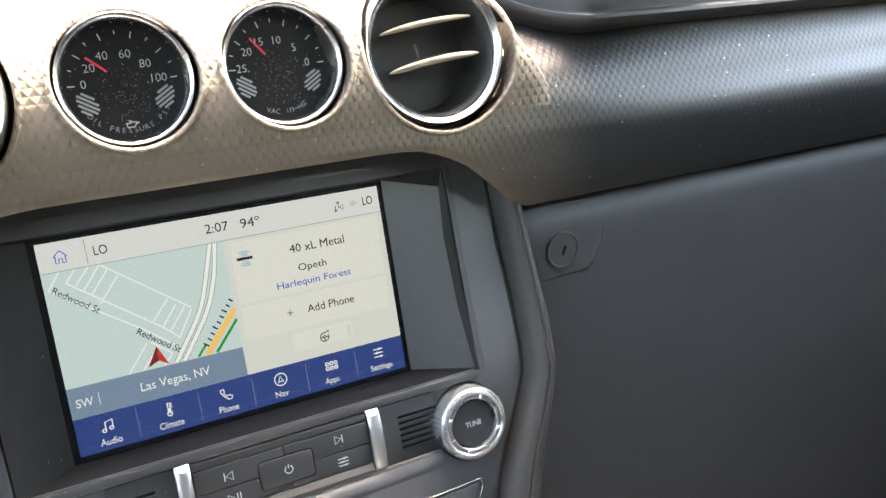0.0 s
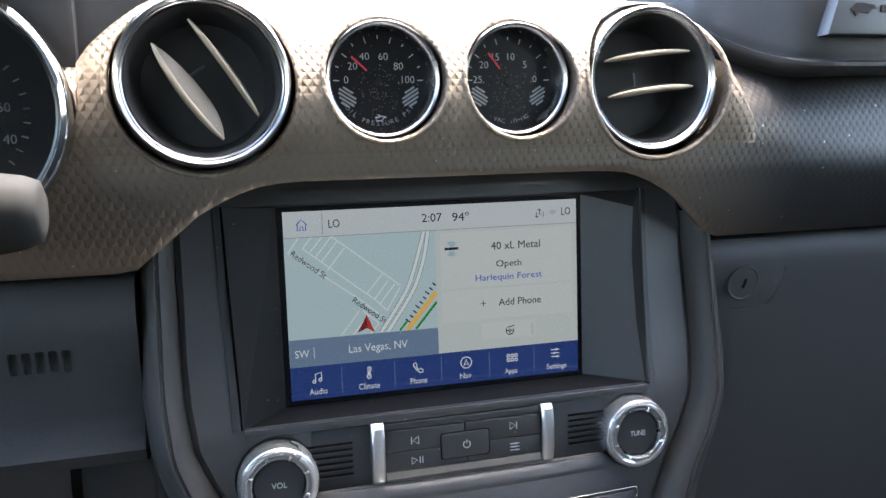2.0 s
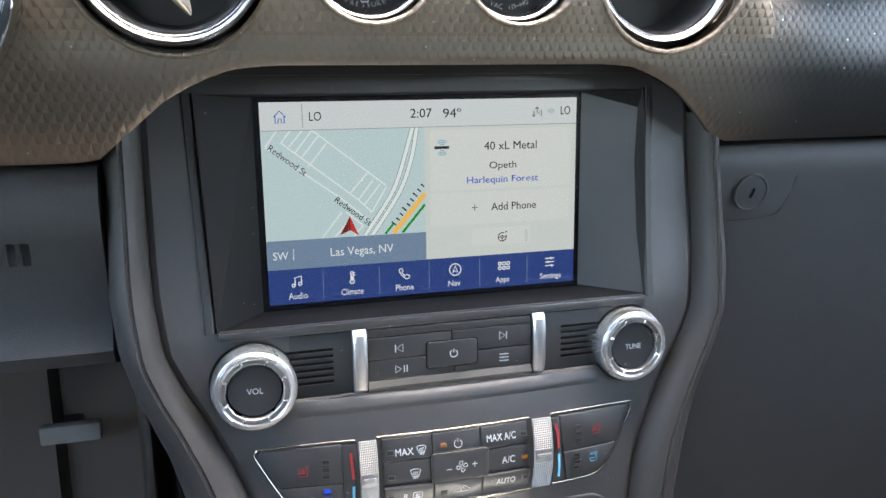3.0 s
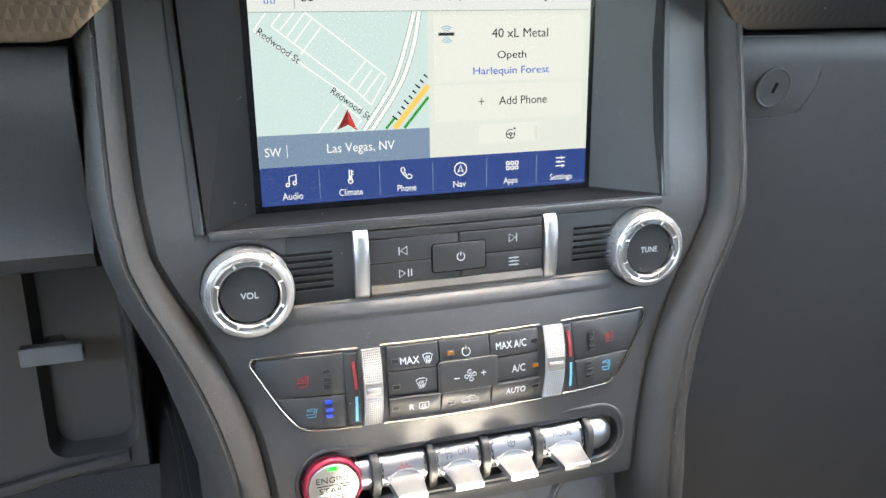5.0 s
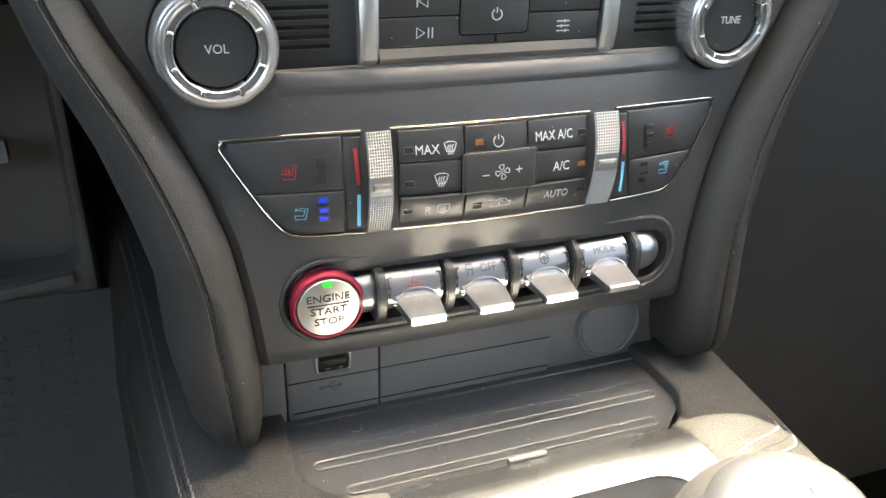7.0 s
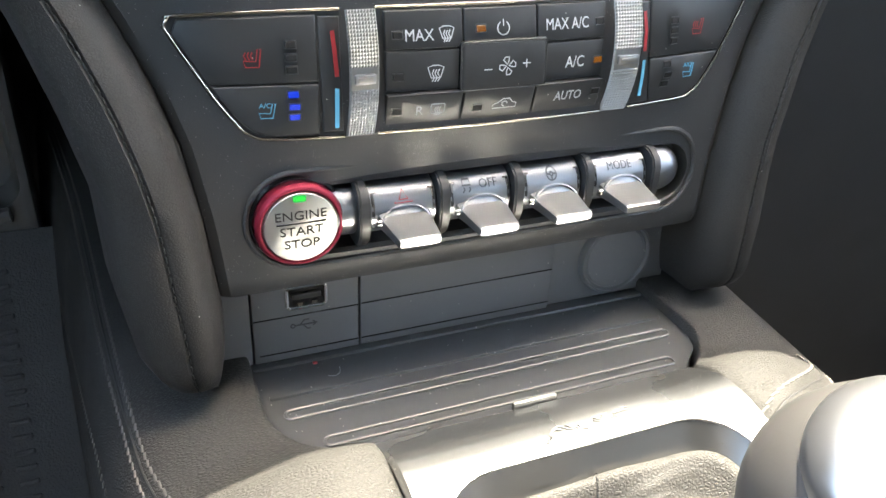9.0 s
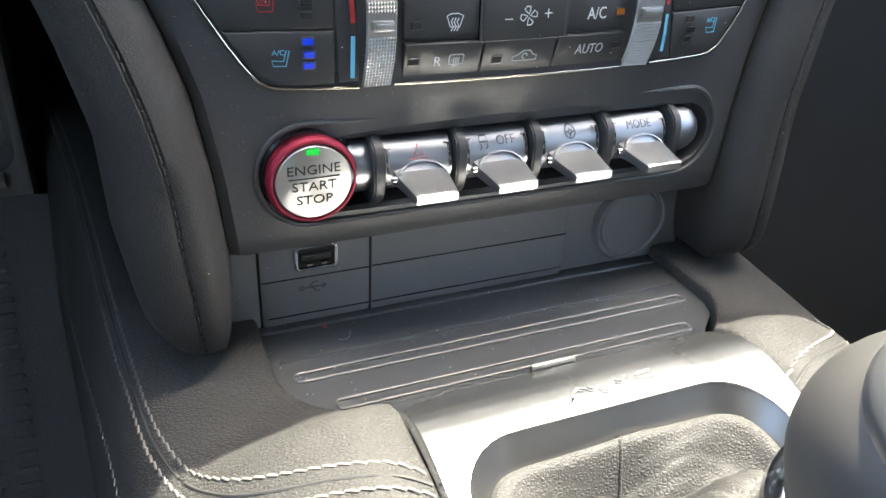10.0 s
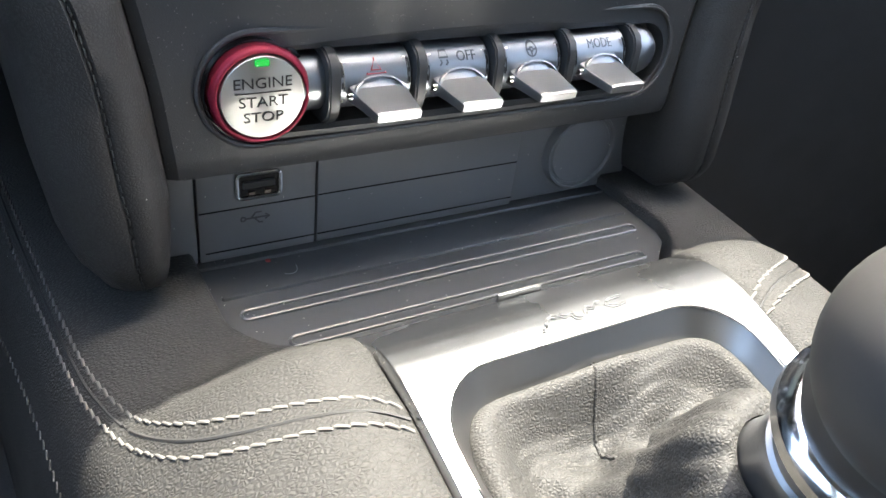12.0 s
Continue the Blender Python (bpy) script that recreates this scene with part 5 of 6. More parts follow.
def gauge(cx, cz, numbers, needle, caption, label):
    g = thing("gauge", label, "gauge", "dashboard gauges")
    c = (cx, 0, cz)
    part("bezel", lathe([(0.0296, 0.016), (0.0300, 0.030), (0.0300, 0.0345), (0.0292, 0.0362), (0.0280, 0.0358), (0.0268, 0.0335), (0.0262, 0.026), (0.0260, 0.022)], 72, c, closed=False), BEZEL, g, "satin chrome bezel", smooth=60)
    dial = part("dial", lathe([(0.0265, 0.0205), (0.0265, 0.0222), (0.0, 0.0222)], 64, c), dusty_dial("dusty dial " + caption.lower(), cx, cz), g, "dusty black dial", smooth=20)
    y = -0.0223
    for text, nx, nz in numbers:
        bm = lettering_bm(text, 0, 0.0037, 0.00006, -0.012)
        part("number", placed(bm, cx + nx, y, cz + nz), PRINT, dial, smooth=0)
    for k in range(11):
        a = radians(178 - 17.6 * k)
        r0, r1 = (0.0208, 0.0240) if k % 2 == 0 else (0.0222, 0.0240)
        part("tick", placed(strokes_bm([[(r0 * math.cos(a), r0 * math.sin(a)), (r1 * math.cos(a), r1 * math.sin(a))]], 1.0, 0.0005, 0.00006), cx, y, cz), PRINT, dial, smooth=0)
    for s in (-1, 1):
        for k, (a, b) in enumerate(((-0.0030, 0.0022), (-0.0044, 0.0042), (-0.0044, 0.0046), (-0.0034, 0.0042), (-0.0008, 0.0034))):
            mx, mz = s * 0.0168, -0.0040 - 0.0021 * k
            part("hatch", placed(strokes_bm([[(mx + s * a, mz + a * 0.62), (mx + s * b, mz + b * 0.62)]], 1.0, 0.0011, 0.00006), cx, y, cz), PRINT_GREY, dial, smooth=0)
    a = radians(needle)
    n0, n1 = 0.0085, 0.0192
    part("needle", placed(strokes_bm([[(n0 * math.cos(a), n0 * math.sin(a)), (n1 * math.cos(a), n1 * math.sin(a))]], 1.0, 0.0009, 0.0004), cx, y - 0.0012, cz), NEEDLE, g, "red needle", smooth=0)
    part("hub", lathe([(0.0024, 0.0222), (0.0021, 0.0229), (0.0, 0.0231)], 32, c), DIAL, g)
    arc_text(caption, cx, cz, 0.0215, -142 if len(caption) > 10 else -112, -38 if len(caption) > 10 else -62, 0.0023, y, PRINT_GREY, dial)
    if len(caption) > 10:
        can = [[(-1, 0.2), (-0.4, 0.2), (0.5, 0.4), (1.2, 0.1)], [(-0.9, 0.3), (-0.8, -0.5), (0.4, -0.5), (0.6, -0.1), (1.2, 0.3)], [(-0.5, 0.6), (0.1, 0.6)], [(-0.2, 0.6), (-0.2, 0.2)]]
        part("oil_can", placed(strokes_bm(can, 0.0026, 0.0005, 0.00006), cx, y, cz - 0.0188), PRINT, dial, smooth=0)
    return g


gauge(*GAUGES[0], [("0", -0.0172, 0.0012), ("20", -0.0136, 0.0082), ("40", -0.0072, 0.0132), ("60", 0.0028, 0.0132), ("80", 0.0108, 0.0082), (".100", 0.0148, 0.0012)], 138, "OIL PRESSURE PSI", "round oil pressure gauge with red needle and chrome bezel")
gauge(*GAUGES[1], [("25.", -0.0172, 0.0012), ("20", -0.0140, 0.0090), ("15", -0.0072, 0.0132), ("10", 0.0018, 0.0134), ("5", 0.0098, 0.0092), (".0", 0.0148, 0.0014)], 128, "VAC in-HG", "round vacuum gauge with red needle and chrome bezel")


# ---- instrument cluster and stalk, driver's side ----
def cluster():
    cl = thing("instrument_cluster", "driver instrument dial with chrome ring", "instrument dial")
    c = (-0.2415, 0, 0.778)
    part("ring", lathe([(0.0560, 0.030), (0.0570, 0.052), (0.0560, 0.0585), (0.0535, 0.0600), (0.0510, 0.0575), (0.0500, 0.048), (0.0496, 0.03)], 80, c, closed=False), CHROME, cl, "chrome dial ring", smooth=60)
    part("dial", lathe([(0.0505, 0.020), (0.0505, 0.030), (0.0, 0.031)], 64, c), GLOSS, cl)
    for text, x, z in (("40", -0.2150, 0.7665), ("60", -0.2165, 0.7810)):
        part("number", placed(lettering_bm(text, 0, 0.0042, 0.0001), x, -0.0308, z), MARK_GREY, cl, smooth=0)
    for k in range(9):
        a = radians(-40 + 11 * k)
        part("tick", placed(strokes_bm([[(0.033 * math.cos(a), 0.033 * math.sin(a)), (0.036 * math.cos(a), 0.036 * math.sin(a))]], 1.0, 0.0006, 0.0001), c[0], -0.0308, c[2]), MARK_GREY, cl, smooth=0)
    part("shroud", bm_join(bm_box(-0.40, -0.187, -0.012, 0.02, 0.70, 0.86), bm_box(-0.30, -0.128, -0.003, 0.028, 0.80, 0.874)), BLACK, cl)
    hood = [[(x, y, z) for y, z in ((-0.075, 0.853), (-0.07, 0.858), (0.05, 0.875), (0.05, 0.865), (-0.07, 0.848))] for x in (-0.42, -0.24, -0.205, -0.19)]
    part("hood", loft(hood), SOFT, cl, "soft dark hood over the dials", smooth=50)
    return cl


cluster()


def stalk():
    s = thing("wiper_stalk", "grey plastic control stalk beside the steering column", "control stalk")
    body = lathe([(0.0, 0.0), (0.0085, 0.0), (0.0118, -0.0012), (0.0140, -0.0065), (0.0158, -0.018), (0.0162, -0.05), (0.0165, -0.11)], 10, (0, 0, 0), "x")
    part("grip", placed(body, -0.1865, -0.120, 0.7365, 0, 0, 0), STALK, s, smooth=50)
    part("arm", tube([(-0.285, -0.120, 0.7365), (-0.305, -0.10, 0.736), (-0.315, -0.06, 0.735), (-0.318, -0.011, 0.735)], 0.012, 12), SMOOTH, s)
    part("joint", placed(lathe([(0.0166, -0.030), (0.0172, -0.031), (0.0172, -0.033), (0.0166, -0.034)], 24, (0, 0, 0), "x", closed=False), -0.1865, -0.120, 0.7365), GLOSS, s)


stalk()


def knee_panel():
    k = thing("knee_panel", "dark grained knee panel with a slotted grille", "dash panel")
    prof = [(0.0, 0.6985), (-0.016, 0.6975), (-0.020, 0.694), (-0.025, 0.682), (-0.024, 0.668), (-0.019, 0.650), (-0.016, 0.630), (-0.017, 0.618), (-0.022, 0.610), (-0.018, 0.603), (-0.002, 0.598), (0.06, 0.596), (0.06, 0.69)]
    body = loft([[(x, y, z) for y, z in prof] for x in (-0.70, -0.5, -0.3, -0.25, -0.2, -0.1675)])
    slots = [prism(rounded(x - 0.0021, x + 0.0021, 0.6535, 0.6650, 0.0015, 3), -0.06, -0.008) for x in (-0.2005, -0.2065, -0.2125, -0.2185, -0.2245)]
    part("panel", carve(body, *slots), SHADED_SKIN, k, "dark grained panel", smooth=40)
    part("grille_back", bm_box(-0.235, -0.19, -0.0188, -0.005, 0.6526, 0.6660), SOFT, k)


knee_panel()


def footwell():
    f = thing("brake_pedal", "grey metal pedal pad in the dark footwell", "pedal")
    part("pad", bm_box(-0.253, -0.211, 0.196, 0.206, 0.474, 0.488, 0.0015), PRINT_GREY, f, "dull grey pad edge")
    part("arm", bm_box(-0.240, -0.226, 0.204, 0.228, 0.476, 0.486, 0.003), SMOOTH, f)
    b = thing("footwell_panel", "dark molded footwell panel", "footwell panel")
    wall = carve(bm_box(-0.73, -0.178, 0.225, 0.255, 0.15, 0.60, 0.004), loft([[(x, y, z) for x, z in rounded(-0.247 - d, -0.186 + d, 0.386 - d, 0.57, 0.014, 5)] for y, d in ((0.20, 0.002), (0.226, 0.002), (0.242, -0.003))]))
    part("panel", wall, FOOTWELL, b, smooth=35)
    part("ledge", tube([(-0.45, 0.222, 0.362), (-0.28, 0.222, 0.367), (-0.24, 0.222, 0.374), (-0.192, 0.222, 0.380)], 0.005, 10), FOOTWELL, b)
    m = thing("floor_mat", "black rubber floor mat with rows of small knobs", "floor mat")
    lie = pose(-0.44, 0.135, 0.235, 57, 0, 0)
    part("sheet", bm_move(bm_box(-0.25, 0.280, -0.16, 0.16, -0.006, 0.0, 0.002), lie), CARPET, m)
    knob = mesh_of("knob", bm_box(-0.0060, 0.0060, -0.0016, 0.0016, -0.001, 0.0024, 0.0008, 1), CARPET)
    for i in range(8):
        for j in range(32):
            k = new("knob", knob)
            k.parent = m
            k.matrix_basis = lie @ pose(0.235 - 0.020 * i, -0.15 + 0.0092 * j, 0)


footwell()


def glove_box():
    g = thing("glove_box", "dark glove box door with a round lock", "glove box")
    prof = [(0.02, 0.6988), (-0.008, 0.6985), (-0.013, 0.695), (-0.0155, 0.687), (-0.0145, 0.680), (-0.010, 0.664), (-0.004, 0.640), (0.004, 0.60), (0.015, 0.54), (0.035, 0.46), (0.055, 0.38), (0.08, 0.25), (0.10, 0.12), (0.2, 0.10), (0.2, 0.69)]
    part("door", loft([[(x, y, z) for y, z in prof] for x in (0.152, 0.2, 0.25, 0.3, 0.5, 0.735)]), SOFT, g, "dark grained glove box door", smooth=40)
    # lock escutcheon with a rounded corner
    out = [(0.158, 0.6975), (0.2205, 0.6970), (0.2210, 0.680), (0.2200, 0.668), (0.2160, 0.6580), (0.2080, 0.6520), (0.158, 0.6500)]
    lock_plate = part("escutcheon", prism(out, -0.0015, 0.004, 0.0008, fy=lambda x, z: 0.0008 + float(LERP(z, [0.65, 0.664, 0.68, 0.687, 0.695, 0.70], [-0.0066, -0.010, -0.0145, -0.0155, -0.013, -0.008]))), SOFT, g, smooth=40)
    lip = smooth_path([(x, 0.0002 + float(LERP(z, [0.65, 0.664, 0.68, 0.687, 0.695, 0.70], [-0.0066, -0.010, -0.0145, -0.0155, -0.013, -0.008])), z) for x, z in out[1:]], 5)
    part("gap", tube(lip, 0.0005, 6), KEYCAP, g)
    part("lock_ring", placed(lathe([(0.0118, 0.0), (0.0116, 0.0009), (0.0108, 0.0012), (0.0100, 0.0004), (0.0, 0.0003)], 40), 0.1910, -0.0118, 0.6682, 12, 0, 0), SOFT, lock_plate, "round lock cylinder")
    part("key_slot", placed(bm_box(-0.0004, 0.0004, -0.0016, 0.0, -0.003, 0.003), 0.1910, -0.0128, 0.6682, 12, 18, 0), GLOSS, lock_plate)


glove_box()


# ---- rotary knobs ----
def rotary_knob(cx, cz, text, width, back=0.0, k_r=0.955):
    k = thing("rotary_knob", f"silver knurled rotary knob marked {text}", "knob", "audio knobs")
    n = 180
    secs = []
    for r, a, bite in ((0.0208, 0.0225, 0), (0.0214, 0.0285, 0), (0.0216, 0.0295, 1), (0.0216, 0.0316, -1), (0.0216, 0.0327, 1), (0.0215, 0.0338, -1), (0.0215, 0.0349, 1), (0.0214, 0.0360, -1), (0.0213, 0.0371, 1), (0.0212, 0.0382, -1), (0.0210, 0.0394, 1), (0.0207, 0.0403, 0), (0.0201, 0.0410, 0), (0.0194, 0.0411, 0), (0.0190, 0.0419, 0), (0.0180, 0.0421, 0), (0.0173, 0.0416, 0), (0.0171, 0.0408, 0), (0.0150, 0.0408, 0), (0.0148, 0.0416, 0), (0.0146, 0.0414, 0), (0.0144, 0.0395, 0), (0.0144, 0.0375, 0)):
        ring = []
        for i in range(n):
            t = 2 * math.pi * i / n
            rr = r * k_r + (0.00042 if i % 2 else -0.00042) * bite
            ring.append((cx + rr * math.cos(t), back - a, cz + rr * math.sin(t)))
        secs.append(ring)
    ring = part("ring", loft(secs, cap=False), KNOBMETAL, k, "knurled silver ring", smooth=18)
    # sunken channel in the face, crossed by eight small bridges
    part("ring_channel", lathe([(0.0171 * k_r, 0.0417 - back), (0.0169 * k_r, 0.0410 - back), (0.0152 * k_r, 0.0410 - back), (0.0150 * k_r, 0.0417 - back)], 72, (cx, 0, cz), closed=False), WHEEL, ring, "darker sunken channel", smooth=30)
    for i in range(8):
        a = radians(22 + 45 * i)
        stud = part("ring_stud", bm_move(bm_box(-0.0011, 0.0011, -0.0421, -0.0408, -0.0007, 0.0007, 0.0003, 1), pose(0, 0, 0, 0, -22 - 45 * i, 0)), KNOBMETAL, ring)
        stud.location = (cx + 0.0160 * k_r * math.cos(a), back, cz + 0.0160 * k_r * math.sin(a))
    cap = part("cap", lathe([(0.0133, 0.030), (0.0132, 0.0385), (0.0126, 0.0393), (0.0, 0.0397)], 56, (cx, back, cz)), KEYCAP, k, "matt black cap", smooth=30)
    part("lettering", placed(lettering_bm(text, width, 0.0030, 0.00008), cx, back - 0.0398, cz), PRINT, cap, smooth=0)
    part("base", lathe([(0.0200, 0.020), (0.0200, 0.0245), (0.0190, 0.0250)], 56, (cx, 0, cz)), GLOSS, k)
    return k


rotary_knob(-0.1035, 0.5882, "VOL", 0.0078, 0.001)
rotary_knob(0.1025, 0.5892, "TUNE", 0.0096, 0.0035)


# ---- audio keys ----
def audio_panel():
    p = thing("audio_panel", "black audio key panel between silver bars", "control panel")
    part("body", prism(rounded(-0.0850, 0.0850, 0.5775, 0.6105, 0.0008, 2), -0.0275, -0.022, 0.0004), KEYCAP, p, smooth=30)
    for x0, x1 in ((-0.0535, -0.0465), (0.0445, 0.0515)):
        pr = [(-0.030, 0.5775), (-0.0325, 0.5800), (-0.0338, 0.5870), (-0.0338, 0.6020), (-0.0325, 0.6090), (-0.0300, 0.6115), (-0.0255, 0.6115), (-0.0255, 0.5775)]
        part("silver_bar", loft([[(x0 + (x1 - x0) * f, y + (0.0014 * (2 * f - 1) ** 4 if y < -0.026 else 0.0), z) for y, z in pr] for f in (0.0, 0.08, 0.2, 0.35, 0.5, 0.65, 0.8, 0.92, 1.0)]), BAR, p, "satin silver bar", smooth=30)
    def key(x0, x1, z0, z1, y, r=0.0006):
        part("key", prism(rounded(x0, x1, z0, z1, r, 3), y, -0.026, 0.0005), KEYCAP, p, smooth=35)
    key(-0.0460, -0.0013, 0.5946, 0.6062, -0.0302)
    key(-0.0007, 0.0440, 0.5946, 0.6062, -0.0302)
    key(-0.0460, -0.0003, 0.5836, 0.5942, -0.0302)
    key(0.0003, 0.0440, 0.5836, 0.5942, -0.0302)
    key(-0.0460, 0.0440, 0.6066, 0.6104, -0.0296)
    part("power_surround", prism(rounded(-0.0152, 0.0132, 0.5868, 0.6018, 0.0018, 4), -0.0304, -0.026), GLOSS, p, smooth=35)
    key(-0.0147, 0.0127, 0.5873, 0.6013, -0.0312, 0.0015)
    pr = [(-0.0303, 0.5833), (-0.0318, 0.5800), (-0.0312, 0.5783), (-0.026, 0.5778), (-0.026, 0.5833)]
    part("lower_strip", loft([[(x, y, z) for y, z in pr] for x in (-0.0460, 0.0440)]), DULLBRONZE, p, "dull bronze strip", smooth=30)
    part("base_strip", tube([(-0.084, -0.0290, 0.5768), (-0.052, -0.0296, 0.5772), (0.05, -0.0296, 0.5772), (0.083, -0.0290, 0.5772)], 0.0009, 8), DULLBRONZE, p)
    for xa, xb in ((-0.0880, -0.0635), (0.0625, 0.0850)):
        for i in range(6):
            z = 0.5850 + 0.0034 * i
            part("slot", bm_box(xa, xb, -0.0279, -0.0270, z - 0.0007, z + 0.0007), GLOSS, p, smooth=0)
            part("slot_lip", bm_box(xa, xb, -0.0281, -0.0270, z - 0.0011, z - 0.0008), SMOOTH, p, smooth=0)
    def mark(lines, x, z, s, w=0.0005, y=-0.0303):
        part("mark", placed(strokes_bm(lines, s, w, 0.0001), x, y, z), PRINT, p, smooth=0)
    tri = [(-0.6, 1), (-0.6, -1), (1, 0), (-0.6, 1)]
    mark([[(-x, z) for x, z in tri], [(-1.3, -1), (-1.3, 1)]], -0.0288, 0.5998, 0.0021)
    mark([tri, [(1.3, -1), (1.3, 1)]], 0.0268, 0.6012, 0.0021)
    mark([[(x - 1, z) for x, z in tri], [(0.8, -1), (0.8, 1)], [(1.6, -1), (1.6, 1)]], -0.0286, 0.5885, 0.0019)
    mark([ring_line(0, -0.1, 1, 120, 420, 16), [(0, 0.2), (0, 1.2)]], -0.0004, 0.5945, 0.0020, 0.0005, -0.0313)
    mark([[(-1.2, 0.8), (1.2, 0.8)], [(-1.2, 0), (1.2, 0)], [(-1.2, -0.8), (1.2, -0.8)], [(0.3, 1.1), (0.3, 0.5)], [(-0.3, 0.3), (-0.3, -0.3)], [(0.5, -0.5), (0.5, -1.1)]], 0.0282, 0.5888, 0.0023)


audio_panel()


# ---- climate keys ----
def on_face(bm, off):
    low = max(v.co.z for v in bm.verts) < 0.5302
    for v in bm.verts:
        lean = 0.32 * (v.co.z - 0.5245) if low else 0.0
        v.co.y += face_y(v.co.x, v.co.z) - off - lean
    return bm


def subdivided_key(outline, thick, bevel):
    """A key whose front follows the bulge of the stack."""
    bm = prism(outline, -thick, 0.003, bevel)
    bmesh.ops.triangulate(bm, faces=[f for f in bm.faces if len(f.verts) > 4])
    long = [e for e in bm.edges if abs(e.verts[0].co.x - e.verts[1].co.x) > 0.008]
    if long:
        bmesh.ops.subdivide_edges(bm, edges=long, cuts=3)
    return on_face(bm, 0.0)


def climate_panel():
    p = thing("climate_panel", "black climate key panel with chrome outline and two silver thumbwheels", "control panel")
    left = [(-0.0555, 0.5560), (-0.1010, 0.5548), (-0.1045, 0.5540), (-0.1058, 0.5520), (-0.1048, 0.5490), (-0.0945, 0.5310), (-0.0880, 0.5218), (-0.0845, 0.5188), (-0.0790, 0.5172), (-0.0555, 0.5166)]
    right = [(0.0515, 0.5565), (0.1000, 0.5556), (0.1030, 0.5548), (0.1040, 0.5525), (0.1030, 0.5490), (0.0930, 0.5320), (0.0850, 0.5220), (0.0810, 0.5192), (0.0760, 0.5178), (0.0515, 0.5172)]
    for side in (left, right):
        part("backing", subdivided_key(side, 0.0004, 0.0), KEYCAP, p, smooth=40)
        wire = smooth_path([(x, face_y(x, z) - 0.0008, z) for x, z in side], 4)
        part("chrome_outline", tube(wire, 0.00055, 8), DARKCHROME, p, "thin chrome outline", smooth=60)
    part("backing", subdivided_key([(-0.0450, 0.5165), (0.0395, 0.5170), (0.0395, 0.5565), (-0.0450, 0.5562)], -0.0026, 0.0), GLOSS, p, smooth=40)
    for z in (0.5564, 0.5170):
        part("chrome_outline", tube([(-0.0445 + 0.0834 * k / 10, face_y(-0.0445 + 0.0834 * k / 10, z) - 0.0008, z) for k in range(11)], 0.0005, 8), DARKCHROME, p, "thin chrome outline", smooth=60)
    # seat keys
    keys_out = (
        [(-0.1024, 0.5536), (-0.0630, 0.5546), (-0.0630, 0.5347), (-0.0956, 0.5347), (-0.1043, 0.5497)],
        [(-0.0951, 0.5342), (-0.0630, 0.5342), (-0.0634, 0.5180), (-0.0790, 0.5183), (-0.0838, 0.5199), (-0.0876, 0.5233)],
        [(0.1012, 0.5542), (0.1025, 0.5502), (0.0930, 0.5347), (0.0588, 0.5347), (0.0573, 0.5547)],
        [(0.0926, 0.5342), (0.0846, 0.5228), (0.0804, 0.5201), (0.0757, 0.5188), (0.0607, 0.5181), (0.0588, 0.5342)])
    for o in keys_out:
        part("seat_key", subdivided_key(o, 0.0014, 0.0005), KEYCAP, p, smooth=40)
    for x0, x1 in ((-0.0622, -0.0558), (0.0518, 0.0572)):
        part("temperature_band", subdivided_key([(x0, 0.5187), (x1 + (0.003 if x0 > 0 else 0), 0.5187), (x1, 0.5540), (x0, 0.5540)], 0.0012, 0.0004), KEYCAP, p, smooth=40)
    for xs, zs, mat in (((-0.0582, -0.0574), (0.5362, 0.5500), PRINT_RED), ((-0.0575, -0.0580), (0.5200, 0.5325), PRINT_BLUE), ((0.0548, 0.0560), (0.5372, 0.5510), PRINT_RED), ((0.0562, 0.0556), (0.5212, 0.5340), PRINT_BLUE)):
        bm = strokes_bm([[(xs[0], zs[1]), (sum(xs) / 2 + (0.0003 if xs[0] > 0 else 0), sum(zs) / 2), (xs[1], zs[0])]], 1.0, 0.0013, 0.0002)
        part("temperature_stripe", on_face(bm, 0.0013), mat, p, smooth=0)
    # centre keys
    C = (-0.0420, -0.0163, -0.0157, 0.0102, 0.0108, 0.0375)
    for z0, z1 in ((0.5437, 0.5552), (0.5305, 0.5430), (0.5185, 0.5298)):
        for a, b in ((0, 1), (2, 3), (4, 5)):
            part("key", subdivided_key(rounded(C[a], C[b], z0, z1, 0.0006, 2), 0.0015, 0.0004), KEYCAP, p, smooth=40)
    part("fan_surround", subdivided_key(rounded(-0.0176, 0.0144, 0.5287, 0.5455, 0.0016, 3), 0.0017, 0.0002), GLOSS, p, smooth=40)
    part("fan_key", subdivided_key(rounded(-0.0170, 0.0138, 0.5293, 0.5449, 0.0012, 3), 0.0028, 0.0008), KEYCAP, p, smooth=40)
    rim = [(x, face_y(x, z) - 0.0024, z) for x, z in rounded(-0.0171, 0.0139, 0.5292, 0.5450, 0.0014, 4)]
    part("fan_rim", tube(rim, 0.00035, 6, closed=True), TAB, p, "thin pale edge")
    # thumbwheels
    for x0, x1 in ((-0.0548, -0.0452), (0.0396, 0.0508)):
        yc = -0.0470 + 0.045
        secs = []
        for i in range(73):
            a = radians(-26.5 + 53 * i / 72)
            gap = abs(a) < radians(4.6)
            row = []
            for j in range(21):
                x = x0 + (x1 - x0) * j / 20
                rim = j in (0, 20)
                r = 0.0450 - (0.0006 if rim else 0.0) + (0.00055 if (i % 2 and j % 2 and not gap and not rim) else 0.0)
                row.append((x, yc - r * math.cos(a), 0.5365 + r * math.sin(a)))
            secs.append(row)
        wheel = part("thumbwheel", loft(secs, cap=False, ring=False), WHEEL, p, "knurled silver thumbwheel", smooth=0)
